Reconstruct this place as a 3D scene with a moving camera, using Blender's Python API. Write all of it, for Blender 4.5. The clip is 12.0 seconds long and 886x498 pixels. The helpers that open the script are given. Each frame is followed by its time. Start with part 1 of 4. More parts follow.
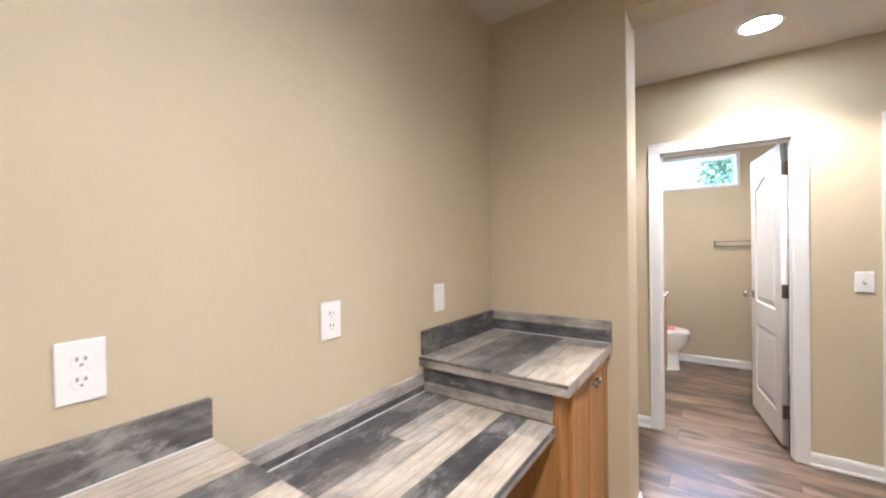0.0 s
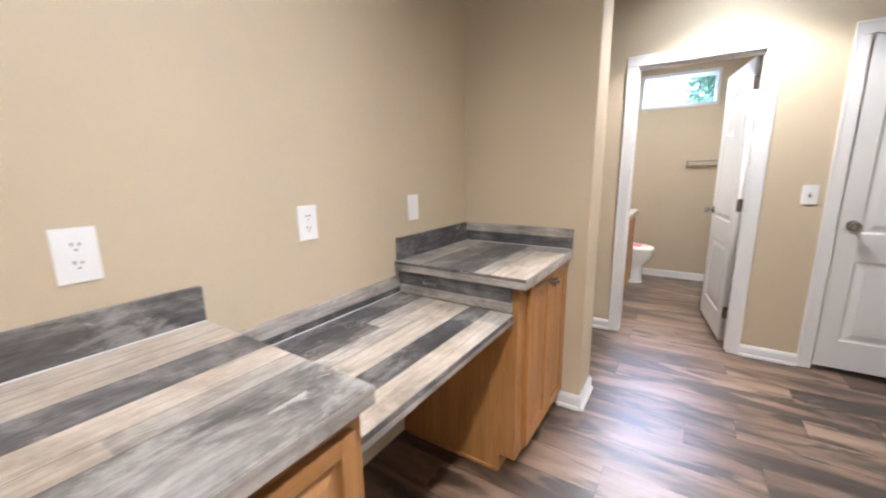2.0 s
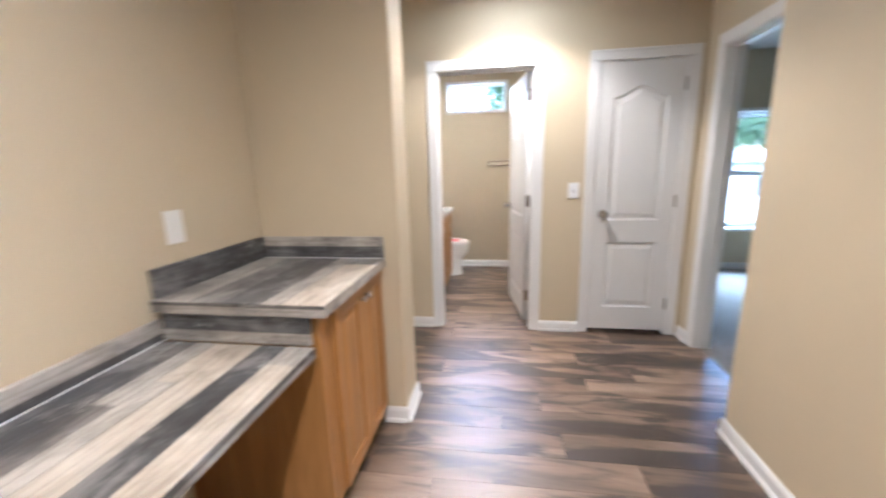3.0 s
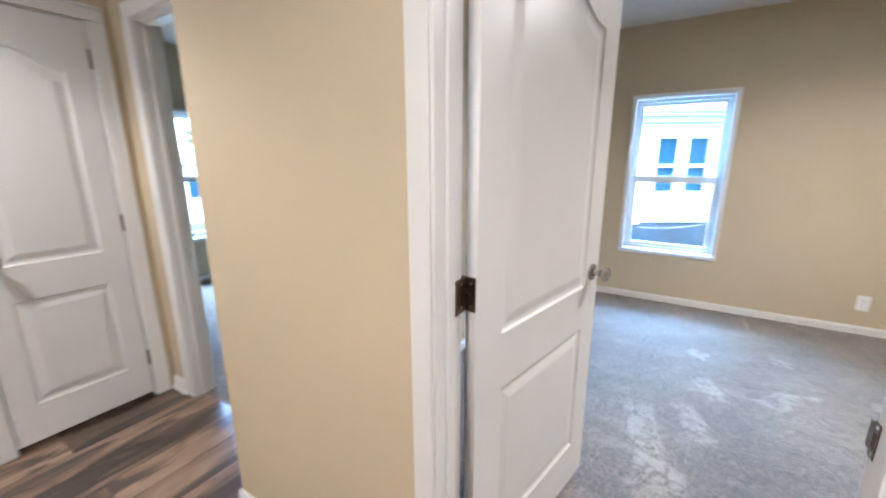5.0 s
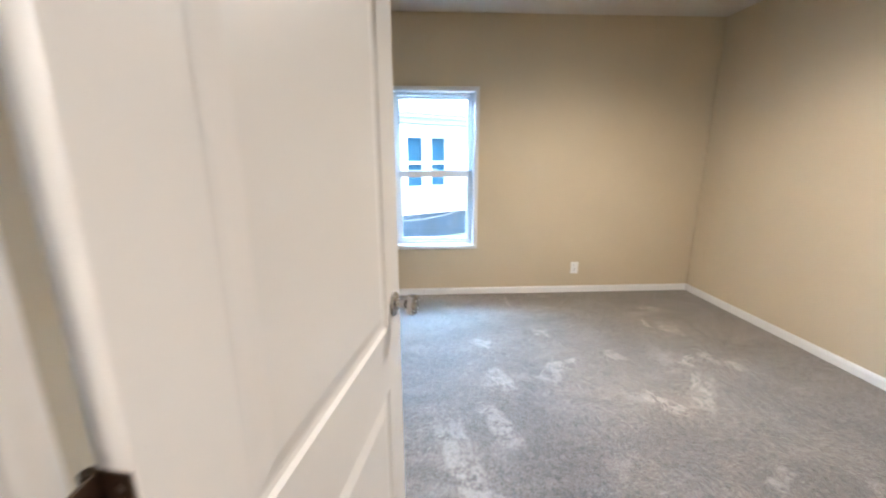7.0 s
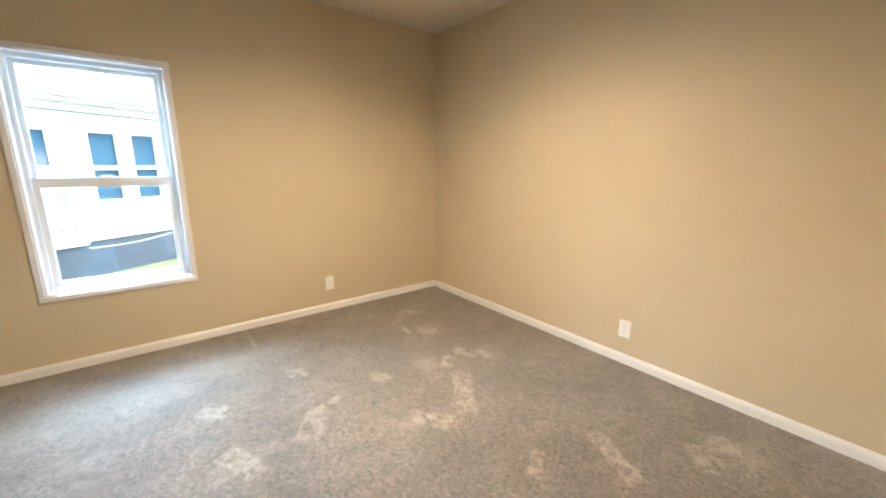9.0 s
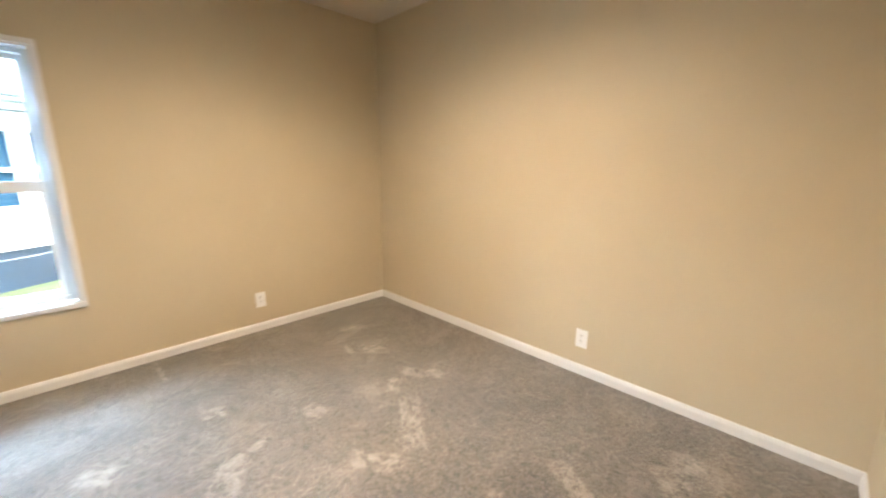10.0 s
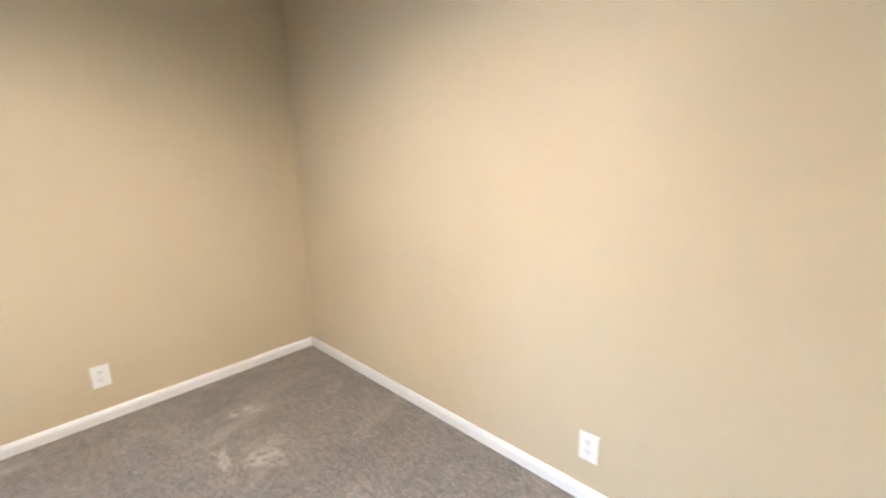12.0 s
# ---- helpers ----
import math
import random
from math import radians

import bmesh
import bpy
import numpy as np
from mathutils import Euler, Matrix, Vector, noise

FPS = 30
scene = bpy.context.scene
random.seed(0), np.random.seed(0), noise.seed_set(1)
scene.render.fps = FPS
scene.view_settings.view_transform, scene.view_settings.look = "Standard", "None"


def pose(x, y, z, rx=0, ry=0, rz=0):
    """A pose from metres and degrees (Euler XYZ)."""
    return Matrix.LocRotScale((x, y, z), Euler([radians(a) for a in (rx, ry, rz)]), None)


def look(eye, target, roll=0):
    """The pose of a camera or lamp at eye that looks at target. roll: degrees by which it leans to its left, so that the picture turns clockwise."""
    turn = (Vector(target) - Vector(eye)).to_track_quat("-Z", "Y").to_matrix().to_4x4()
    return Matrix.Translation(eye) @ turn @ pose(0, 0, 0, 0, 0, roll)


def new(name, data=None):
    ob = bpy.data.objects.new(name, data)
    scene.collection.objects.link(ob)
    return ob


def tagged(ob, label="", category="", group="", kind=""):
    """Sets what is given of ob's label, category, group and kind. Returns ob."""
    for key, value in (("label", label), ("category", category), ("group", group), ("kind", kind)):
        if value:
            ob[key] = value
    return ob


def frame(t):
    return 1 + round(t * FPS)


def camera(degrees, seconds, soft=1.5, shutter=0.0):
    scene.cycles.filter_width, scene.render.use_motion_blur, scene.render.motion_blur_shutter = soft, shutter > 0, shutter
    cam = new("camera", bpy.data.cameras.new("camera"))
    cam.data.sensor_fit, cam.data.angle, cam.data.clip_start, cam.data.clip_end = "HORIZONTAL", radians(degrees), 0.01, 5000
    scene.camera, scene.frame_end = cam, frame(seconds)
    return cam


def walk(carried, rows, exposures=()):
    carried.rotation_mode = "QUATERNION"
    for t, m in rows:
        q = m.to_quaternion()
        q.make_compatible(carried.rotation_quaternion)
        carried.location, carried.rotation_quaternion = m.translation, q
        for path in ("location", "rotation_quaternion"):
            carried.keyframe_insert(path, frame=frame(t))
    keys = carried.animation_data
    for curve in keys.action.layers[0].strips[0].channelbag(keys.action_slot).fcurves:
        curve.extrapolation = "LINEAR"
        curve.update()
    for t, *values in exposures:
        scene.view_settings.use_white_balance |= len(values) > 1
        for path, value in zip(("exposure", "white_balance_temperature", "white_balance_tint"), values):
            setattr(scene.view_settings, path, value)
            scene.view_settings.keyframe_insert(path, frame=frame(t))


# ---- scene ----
cam = camera(98.5, 12.0, 2.0, 0.5)
PATH = [
    (0, (1.043, 0.904, 1.378), (-0.112, 2.537, 1.365), -0.8),
    (0.5, (1.012, 0.821, 1.34), (-0.13, 2.459, 1.228), -0.7),
    (1, (1.049, 0.799, 1.325), (-0.097, 2.417, 1.062), -0.9),
    (1.5, (1.081, 0.799, 1.302), (-0.053, 2.407, 0.943), -0.8),
    (2, (1.137, 0.854, 1.308), (0.069, 2.499, 0.913), -0.8),
    (2.5, (1.186, 0.975, 1.34), (0.367, 2.754, 0.934), -1.1),
    (3, (1.206, 1.087, 1.334), (0.912, 3.021, 0.916), -1.5),
    (3.1, (1.203, 1.119, 1.35), (1.059, 3.067, 0.919), -1.3),
    (3.5, (1.181, 1.167, 1.387), (1.637, 3.06, 0.932), -1.0),
    (3.7, (1.24, 1.219, 1.363), (1.976, 3.024, 0.916), -0.7),
    (5.3, (1.703, 1.648, 1.378), (3.472, 2.456, 0.912), -0.0),
    (5.5, (1.732, 1.69, 1.378), (3.566, 2.338, 0.911), 0.1),
    (6, (1.834, 1.721, 1.38), (3.759, 2.009, 0.92), -0.3),
    (6.5, (2.032, 1.761, 1.377), (3.977, 1.797, 0.911), 0.2),
    (7, (2.186, 1.744, 1.332), (4.129, 1.645, 0.867), -0.1),
    (7.5, (2.358, 1.718, 1.322), (4.23, 1.19, 0.856), 0.3),
    (7.7, (2.412, 1.693, 1.329), (4.213, 0.959, 0.864), 0.4),
    (9.3, (2.605, 1.415, 1.308), (4.131, 0.198, 0.874), 0.3),
    (9.5, (2.633, 1.368, 1.318), (4.151, 0.142, 0.878), 0.2),
    (10, (2.728, 1.263, 1.311), (4.107, -0.121, 0.884), 0.3),
    (10.5, (2.831, 1.003, 1.287), (3.996, -0.571, 0.883), 0.1),
    (11, (2.967, 0.789, 1.255), (4.027, -0.861, 0.864), -0.2),
    (11.5, (3.112, 0.637, 1.283), (4.172, -1.011, 0.884), 0.3),
    (12, (3.227, 0.37, 1.299), (4.55, -1.072, 0.891), -0.75),
]
EXPOSURES = [(0.0, 4.62, 5040, 10), (0.5, 4.54, 5040, 10), (1.0, 4.53, 5010, 10), (2.0, 4.56, 4950, 10), (2.8, 4.6, 4980, 10), (3.5, 4.52, 4880, 9), (5.5, 4.55, 5150, 9), (6.5, 4.5, 5380, 9), (7.5, 4.65, 5500, 9), (9.4, 4.66, 6950, 10), (10.0, 4.68, 6550, 10), (10.5, 4.96, 5600, 9), (12.0, 5.0, 5400, 9)]
walk(cam, [(t, look(eye, target, roll)) for t, eye, target, roll in PATH], EXPOSURES)

# ---- world, sun, lamps ----
world = bpy.data.worlds.new("world")
scene.world = world
world.use_nodes = True
wn = world.node_tree
sky = wn.nodes.new("ShaderNodeTexSky")
sky.sky_type = "NISHITA"
sky.sun_disc = False
sky.sun_elevation = radians(40)
sky.sun_rotation = radians(200)
sky.air_density = 1.0
sky.dust_density = 1.0
wn.links.new(sky.outputs["Color"], wn.nodes["Background"].inputs["Color"])
wn.nodes["Background"].inputs["Strength"].default_value = 0.10

sun_data = bpy.data.lights.new("sun", "SUN")
sun_data.energy = 0.5
sun_data.angle = radians(15)
sun_data.color = (1.0, 0.97, 0.93)
sun = new("sun", sun_data)
sun.matrix_world = look((0, 0, 30), (10, 20, 0))

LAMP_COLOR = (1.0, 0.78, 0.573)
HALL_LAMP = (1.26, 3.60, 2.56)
# both near lights are unseen; the second, farther back, is added fill
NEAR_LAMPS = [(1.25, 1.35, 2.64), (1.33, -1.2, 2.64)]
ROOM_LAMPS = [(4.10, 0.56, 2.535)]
# unseen light, added to brighten the bathroom
BATH_FILL = (0.85, 5.0, 2.56)


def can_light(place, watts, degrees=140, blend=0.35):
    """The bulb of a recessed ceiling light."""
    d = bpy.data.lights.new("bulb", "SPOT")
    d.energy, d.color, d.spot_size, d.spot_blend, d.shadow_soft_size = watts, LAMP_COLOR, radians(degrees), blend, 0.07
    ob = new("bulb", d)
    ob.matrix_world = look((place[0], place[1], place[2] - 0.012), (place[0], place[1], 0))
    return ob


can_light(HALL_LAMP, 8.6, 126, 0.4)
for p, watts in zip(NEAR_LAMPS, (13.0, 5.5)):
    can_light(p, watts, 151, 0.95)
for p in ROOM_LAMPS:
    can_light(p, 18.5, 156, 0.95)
can_light(BATH_FILL, 5, 165, 0.9)


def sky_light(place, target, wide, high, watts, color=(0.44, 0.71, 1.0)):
    """Unseen area lamp added for the bright sky above the eaves, through one window."""
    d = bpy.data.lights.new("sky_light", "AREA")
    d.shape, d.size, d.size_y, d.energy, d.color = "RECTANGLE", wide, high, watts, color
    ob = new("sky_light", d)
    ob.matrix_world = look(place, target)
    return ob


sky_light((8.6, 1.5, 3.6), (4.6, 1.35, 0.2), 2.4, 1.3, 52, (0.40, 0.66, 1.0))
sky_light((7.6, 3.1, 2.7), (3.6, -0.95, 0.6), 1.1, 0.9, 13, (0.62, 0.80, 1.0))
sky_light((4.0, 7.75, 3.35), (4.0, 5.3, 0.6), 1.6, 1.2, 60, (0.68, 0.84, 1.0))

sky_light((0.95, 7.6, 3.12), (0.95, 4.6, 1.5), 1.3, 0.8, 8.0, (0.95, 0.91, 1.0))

# ---- materials ----


def material(name, color, rough=0.5, metal=0.0):
    m = bpy.data.materials.new(name)
    m.use_nodes = True
    b = m.node_tree.nodes["Principled BSDF"]
    b.inputs["Base Color"].default_value = (*color, 1)
    b.inputs["Roughness"].default_value = rough
    b.inputs["Metallic"].default_value = metal
    return m


def node(m, kind, **values):
    n = m.node_tree.nodes.new(kind)
    for key, value in values.items():
        n.inputs[key].default_value = value
    return n


def link(m, a, b):
    m.node_tree.links.new(a, b)


def bsdf(m):
    return m.node_tree.nodes["Principled BSDF"]


def coords(m, scale=(1, 1, 1), kind="Object", per_object=0.0):
    tc = node(m, "ShaderNodeTexCoord")
    mp = node(m, "ShaderNodeMapping")
    mp.inputs["Scale"].default_value = scale
    link(m, tc.outputs[kind], mp.inputs["Vector"])
    if per_object:
        oi = node(m, "ShaderNodeObjectInfo")
        mul = node(m, "ShaderNodeMath")
        mul.operation = "MULTIPLY"
        mul.inputs[1].default_value = per_object
        link(m, oi.outputs["Random"], mul.inputs[0])
        link(m, mul.outputs[0], mp.inputs["Location"])
    return mp.outputs["Vector"]


def noise_fac(m, vector, scale, detail=4.0, rough=0.55, distortion=0.0):
    n = node(m, "ShaderNodeTexNoise", Scale=scale, Detail=detail, Roughness=rough, Distortion=distortion)
    link(m, vector, n.inputs["Vector"])
    return n.outputs["Fac"]


def ramp(m, fac, stops, mode="LINEAR"):
    r = node(m, "ShaderNodeValToRGB")
    r.color_ramp.interpolation = mode
    e = r.color_ramp.elements
    while len(e) > 1:
        e.remove(e[0])
    e[0].position, e[0].color = stops[0][0], (*stops[0][1], 1)
    for p, c in stops[1:]:
        e.new(p).color = (*c, 1)
    link(m, fac, r.inputs["Fac"])
    return r.outputs["Color"]


def mix(m, fac, a, b, mode="MIX"):
    n = node(m, "ShaderNodeMix")
    n.data_type, n.blend_type = "RGBA", mode
    for value, socket in ((fac, n.inputs[0]), (a, n.inputs[6]), (b, n.inputs[7])):
        if isinstance(value, bpy.types.NodeSocket):
            link(m, value, socket)
        elif isinstance(value, tuple):
            socket.default_value = (*value, 1)
        else:
            socket.default_value = value
    return n.outputs[2]


def bump(m, fac, strength, distance):
    b = node(m, "ShaderNodeBump", Strength=strength, Distance=distance)
    link(m, fac, b.inputs["Height"])
    link(m, b.outputs["Normal"], bsdf(m).inputs["Normal"])
    return b


def paint(name, color, rough, grain=900.0, strength=0.12, vary=0.05):
    """Rolled wall paint: faint mottling and a fine orange-peel relief."""
    m = material(name, color, rough)
    v = coords(m)
    big = noise_fac(m, v, 1.7, 3)
    dark = tuple(c * (1 - vary) for c in color)
    light = tuple(min(1, c * (1 + vary)) for c in color)
    link(m, ramp(m, big, [(0.3, dark), (0.7, light)]), bsdf(m).inputs["Base Color"])
    bump(m, noise_fac(m, v, grain, 2), strength, 0.001)
    return m


WALL = paint("wall_paint", (0.555, 0.474, 0.331), 0.62, 260, 0.10, 0.03)
CEILING = paint("ceiling_paint", (0.61, 0.56, 0.485), 0.8, 120, 0.35, 0.03)
TRIM = paint("white_trim_paint", (0.73, 0.725, 0.715), 0.32, 90, 0.04, 0.02)
# faint blue of daylight on the frames is put into this white
VINYL = paint("white_vinyl", (0.73, 0.78, 0.81), 0.35, 60, 0.02, 0.02)
PLASTIC = paint("white_plastic", (0.82, 0.82, 0.81), 0.28, 60, 0.02, 0.01)
# near-black pieces laid on plates stand in for shade inside slots and holes
SLOT = material("dark_slot", (0.06, 0.055, 0.05), 0.6)
PORCELAIN = material("glazed_porcelain", (0.83, 0.83, 0.81), 0.08)
PINK = paint("pink_paper", (0.85, 0.25, 0.28), 0.6, 40, 0.02, 0.05)


def door_paint():
    m = material("moulded_door_paint", (0.80, 0.79, 0.78), 0.36)
    v = coords(m, (60, 60, 3))
    n = noise_fac(m, v, 3.0, 5, 0.6, 0.6)
    bump(m, n, 0.09, 0.002)
    link(m, ramp(m, noise_fac(m, coords(m), 2.0), [(0.3, (0.67, 0.665, 0.655)), (0.7, (0.71, 0.705, 0.695))]), bsdf(m).inputs["Base Color"])
    return m


DOOR = door_paint()


def metal(name, color, rough):
    m = material(name, color, rough, 1.0)
    n = noise_fac(m, coords(m, (40, 40, 40)), 2.0, 4)
    link(m, ramp(m, n, [(0.3, (rough * 0.75,) * 3), (0.7, (rough * 1.3,) * 3)]), bsdf(m).inputs["Roughness"])
    return m


NICKEL = metal("brushed_nickel", (0.44, 0.415, 0.385), 0.24)
BRONZE = metal("worn_dark_nickel", (0.20, 0.155, 0.12), 0.34)

RACK = metal("satin_rack_metal", (0.30, 0.25, 0.20), 0.38)


def wood(name, dark, mid, light, along, rough=0.38):
    """Stained cabinet wood with the grain along one axis."""
    m = material(name, mid, rough)
    scale = [26, 26, 26]
    scale["xyz".index(along)] = 1.6
    v = coords(m, tuple(scale), per_object=30.0)
    grain = noise_fac(m, v, 1.0, 6, 0.6, 0.5)
    fine = noise_fac(m, coords(m, tuple(s * 6 for s in scale)), 1.0, 3)
    c = ramp(m, grain, [(0.25, dark), (0.5, mid), (0.78, light)])
    c = mix(m, ramp(m, fine, [(0.35, (0.35,) * 3), (0.6, (0.0,) * 3)]), c, dark)
    link(m, c, bsdf(m).inputs["Base Color"])
    bump(m, fine, 0.08, 0.001)
    return m


OAK = wood("honey_oak", (0.28, 0.132, 0.036), (0.42, 0.212, 0.066), (0.51, 0.275, 0.095), "z")
OAK_Y = wood("honey_oak_rail", (0.28, 0.132, 0.036), (0.42, 0.212, 0.066), (0.51, 0.275, 0.095), "y")


def plank_floor():
    """Printed vinyl planks, brown with darker streaks and pale smears."""
    m = material("vinyl_plank", (0.15, 0.10, 0.075), 0.30)
    streak = noise_fac(m, coords(m, (1.3, 6.5, 6.5), per_object=40.0), 1.0, 3, 0.5, 0.7)
    board = noise_fac(m, coords(m, (2.0, 8.5, 8.5), per_object=25.0), 1.0, 4, 0.55, 0.8)
    fine = noise_fac(m, coords(m, (7, 150, 150), per_object=40.0), 1.0, 4)
    c = ramp(m, streak, [(0.32, (0.132, 0.087, 0.057)), (0.48, (0.230, 0.160, 0.108)), (0.64, (0.335, 0.245, 0.176))])
    c = mix(m, ramp(m, board, [(0.41, (0.92,) * 3), (0.53, (0.0,) * 3)]), c, (0.046, 0.032, 0.024))
    c = mix(m, ramp(m, fine, [(0.36, (0.15,) * 3), (0.56, (0.0,) * 3)]), c, (0.05, 0.034, 0.025))
    oi = node(m, "ShaderNodeObjectInfo")
    tone = ramp(m, oi.outputs["Random"], [(0.0, (0.66, 0.64, 0.62)), (0.5, (0.88, 0.86, 0.84)), (1.0, (1.14, 1.11, 1.08))])
    c = mix(m, 1.0, c, tone, "MULTIPLY")
    link(m, c, bsdf(m).inputs["Base Color"])
    link(m, ramp(m, fine, [(0.3, (0.41,) * 3), (0.7, (0.33,) * 3)]), bsdf(m).inputs["Roughness"])
    bsdf(m).inputs["Specular IOR Level"].default_value = 1.0
    bump(m, fine, 0.06, 0.001)
    return m


PLANK = plank_floor()
UNDERLAY = material("floor_joint", (0.025, 0.018, 0.014), 0.7)


CARPET_MARKS = [(4.38, -0.24, 38, 0.15, 0.05), (4.88, -0.20, 48, 0.09, 0.05), (5.01, -0.06, 0, 0.08, 0.025), (5.32, -0.28, 70, 0.10, 0.04), (4.42, -0.02, -48, 0.08, 0.04),
                (4.52, 0.45, 25, 0.07, 0.05), (4.88, 0.84, 70, 0.06, 0.05), (4.08, 0.13, -36, 0.20, 0.055), (3.98, 0.42, 38, 0.12, 0.05), (4.44, 0.85, -75, 0.16, 0.025),
                (4.33, 0.94, -35, 0.12, 0.06), (3.26, -0.07, -25, 0.16, 0.05), (3.00, -0.40, -55, 0.09, 0.06), (2.98, -0.56, 10, 0.07, 0.06), (5.60, 0.965, 2, 0.18, 0.012),
                (4.75, 1.31, 40, 0.08, 0.06), (4.26, 1.28, 20, 0.12, 0.05), (3.86, 1.37, 18, 0.17, 0.055), (3.62, 1.58, 12, 0.26, 0.075), (3.30, 1.50, -30, 0.14, 0.09), (3.46, 0.24, -60, 0.08, 0.03)]


def carpet():
    """Cut-pile taupe carpet: speckled tufts, pale patches where the pile is brushed the other way."""
    m = material("taupe_carpet", (0.2, 0.17, 0.14), 0.95)
    v = coords(m)
    tuft = noise_fac(m, v, 60, 5, 0.75)
    speck = node(m, "ShaderNodeTexVoronoi", Scale=115.0)
    link(m, mix(m, 0.012, v, node(m, "ShaderNodeTexNoise", Scale=60.0).outputs["Color"]), speck.inputs["Vector"])
    shade = node(m, "ShaderNodeSeparateColor")
    link(m, speck.outputs["Color"], shade.inputs[0])
    mottle = noise_fac(m, coords(m, (0.75, 1.3, 1.0)), 30, 4, 0.65, 0.3)
    c = ramp(m, tuft, [(0.32, (0.094, 0.080, 0.063)), (0.48, (0.150, 0.129, 0.103)), (0.66, (0.226, 0.196, 0.158))])
    c = mix(m, ramp(m, shade.outputs[0], [(0.0, (0.38,) * 3), (0.34, (0.0,) * 3)]), c, (0.070, 0.059, 0.047))
    c = mix(m, ramp(m, shade.outputs[1], [(0.72, (0.0,) * 3), (1.0, (0.36,) * 3)]), c, (0.36, 0.315, 0.255))
    c = mix(m, ramp(m, mottle, [(0.38, (0.50,) * 3), (0.48, (0.0,) * 3)]), c, (0.058, 0.063, 0.050))
    warp = node(m, "ShaderNodeTexNoise", Scale=9.0, Detail=4.0, Roughness=0.7)
    link(m, v, warp.inputs["Vector"])
    wavy = mix(m, 0.07, v, warp.outputs["Color"])

    def either(kind, p, q):
        n = node(m, "ShaderNodeMath")
        n.operation = kind
        link(m, p, n.inputs[0])
        if isinstance(q, bpy.types.NodeSocket):
            link(m, q, n.inputs[1])
        else:
            n.inputs[1].default_value = q
        return n.outputs[0]

    # pale marks that furniture and boxes have left in the pile: place, turn, half length and half width
    nearest = None
    for x, y, turn, long, wide in CARPET_MARKS:
        mp = node(m, "ShaderNodeMapping")
        mp.vector_type = "TEXTURE"
        mp.inputs["Location"].default_value = (x * 0.93 + 0.035, y * 0.93 + 0.035, 0)
        mp.inputs["Rotation"].default_value = (0, 0, radians(turn))
        mp.inputs["Scale"].default_value = (long, wide, 1.0)
        link(m, wavy, mp.inputs["Vector"])
        sep = node(m, "ShaderNodeSeparateXYZ")
        link(m, mp.outputs["Vector"], sep.inputs[0])
        reach = either("MAXIMUM", either("ABSOLUTE", sep.outputs[0], 0.0), either("ABSOLUTE", sep.outputs[1], 0.0))
        nearest = reach if nearest is None else either("MINIMUM", nearest, reach)
    patch = ramp(m, either("MULTIPLY", nearest, 0.5), [(0.36, (0.68,) * 3), (0.56, (0.0,) * 3)])
    crumb = ramp(m, noise_fac(m, v, 15, 6, 0.75), [(0.41, (0.0,) * 3), (0.55, (1.0,) * 3)])
    patch = mix(m, 1.0, patch, crumb, "MULTIPLY")
    worn = ramp(m, noise_fac(m, coords(m, (1.3, 0.8, 1.0)), 3.2, 7, 0.68, 0.4), [(0.54, (0.0,) * 3), (0.68, (0.45,) * 3)])
    c = mix(m, worn, c, mix(m, tuft, (0.22, 0.19, 0.15), (0.42, 0.365, 0.30)))
    c = mix(m, patch, c, mix(m, tuft, (0.31, 0.27, 0.215), (0.44, 0.385, 0.315)))
    nap = ramp(m, noise_fac(m, coords(m, (1.4, 0.9, 1.0)), 2.2, 4, 0.65, 0.5), [(0.35, (0.80,) * 3), (0.65, (1.14,) * 3)])
    c = mix(m, 1.0, c, nap, "MULTIPLY")
    link(m, c, bsdf(m).inputs["Base Color"])
    bsdf(m).inputs["Sheen Weight"].default_value = 0.35
    bsdf(m).inputs["Sheen Roughness"].default_value = 0.5
    bump(m, tuft, 0.8, 0.010)
    return m


CARPET = carpet()


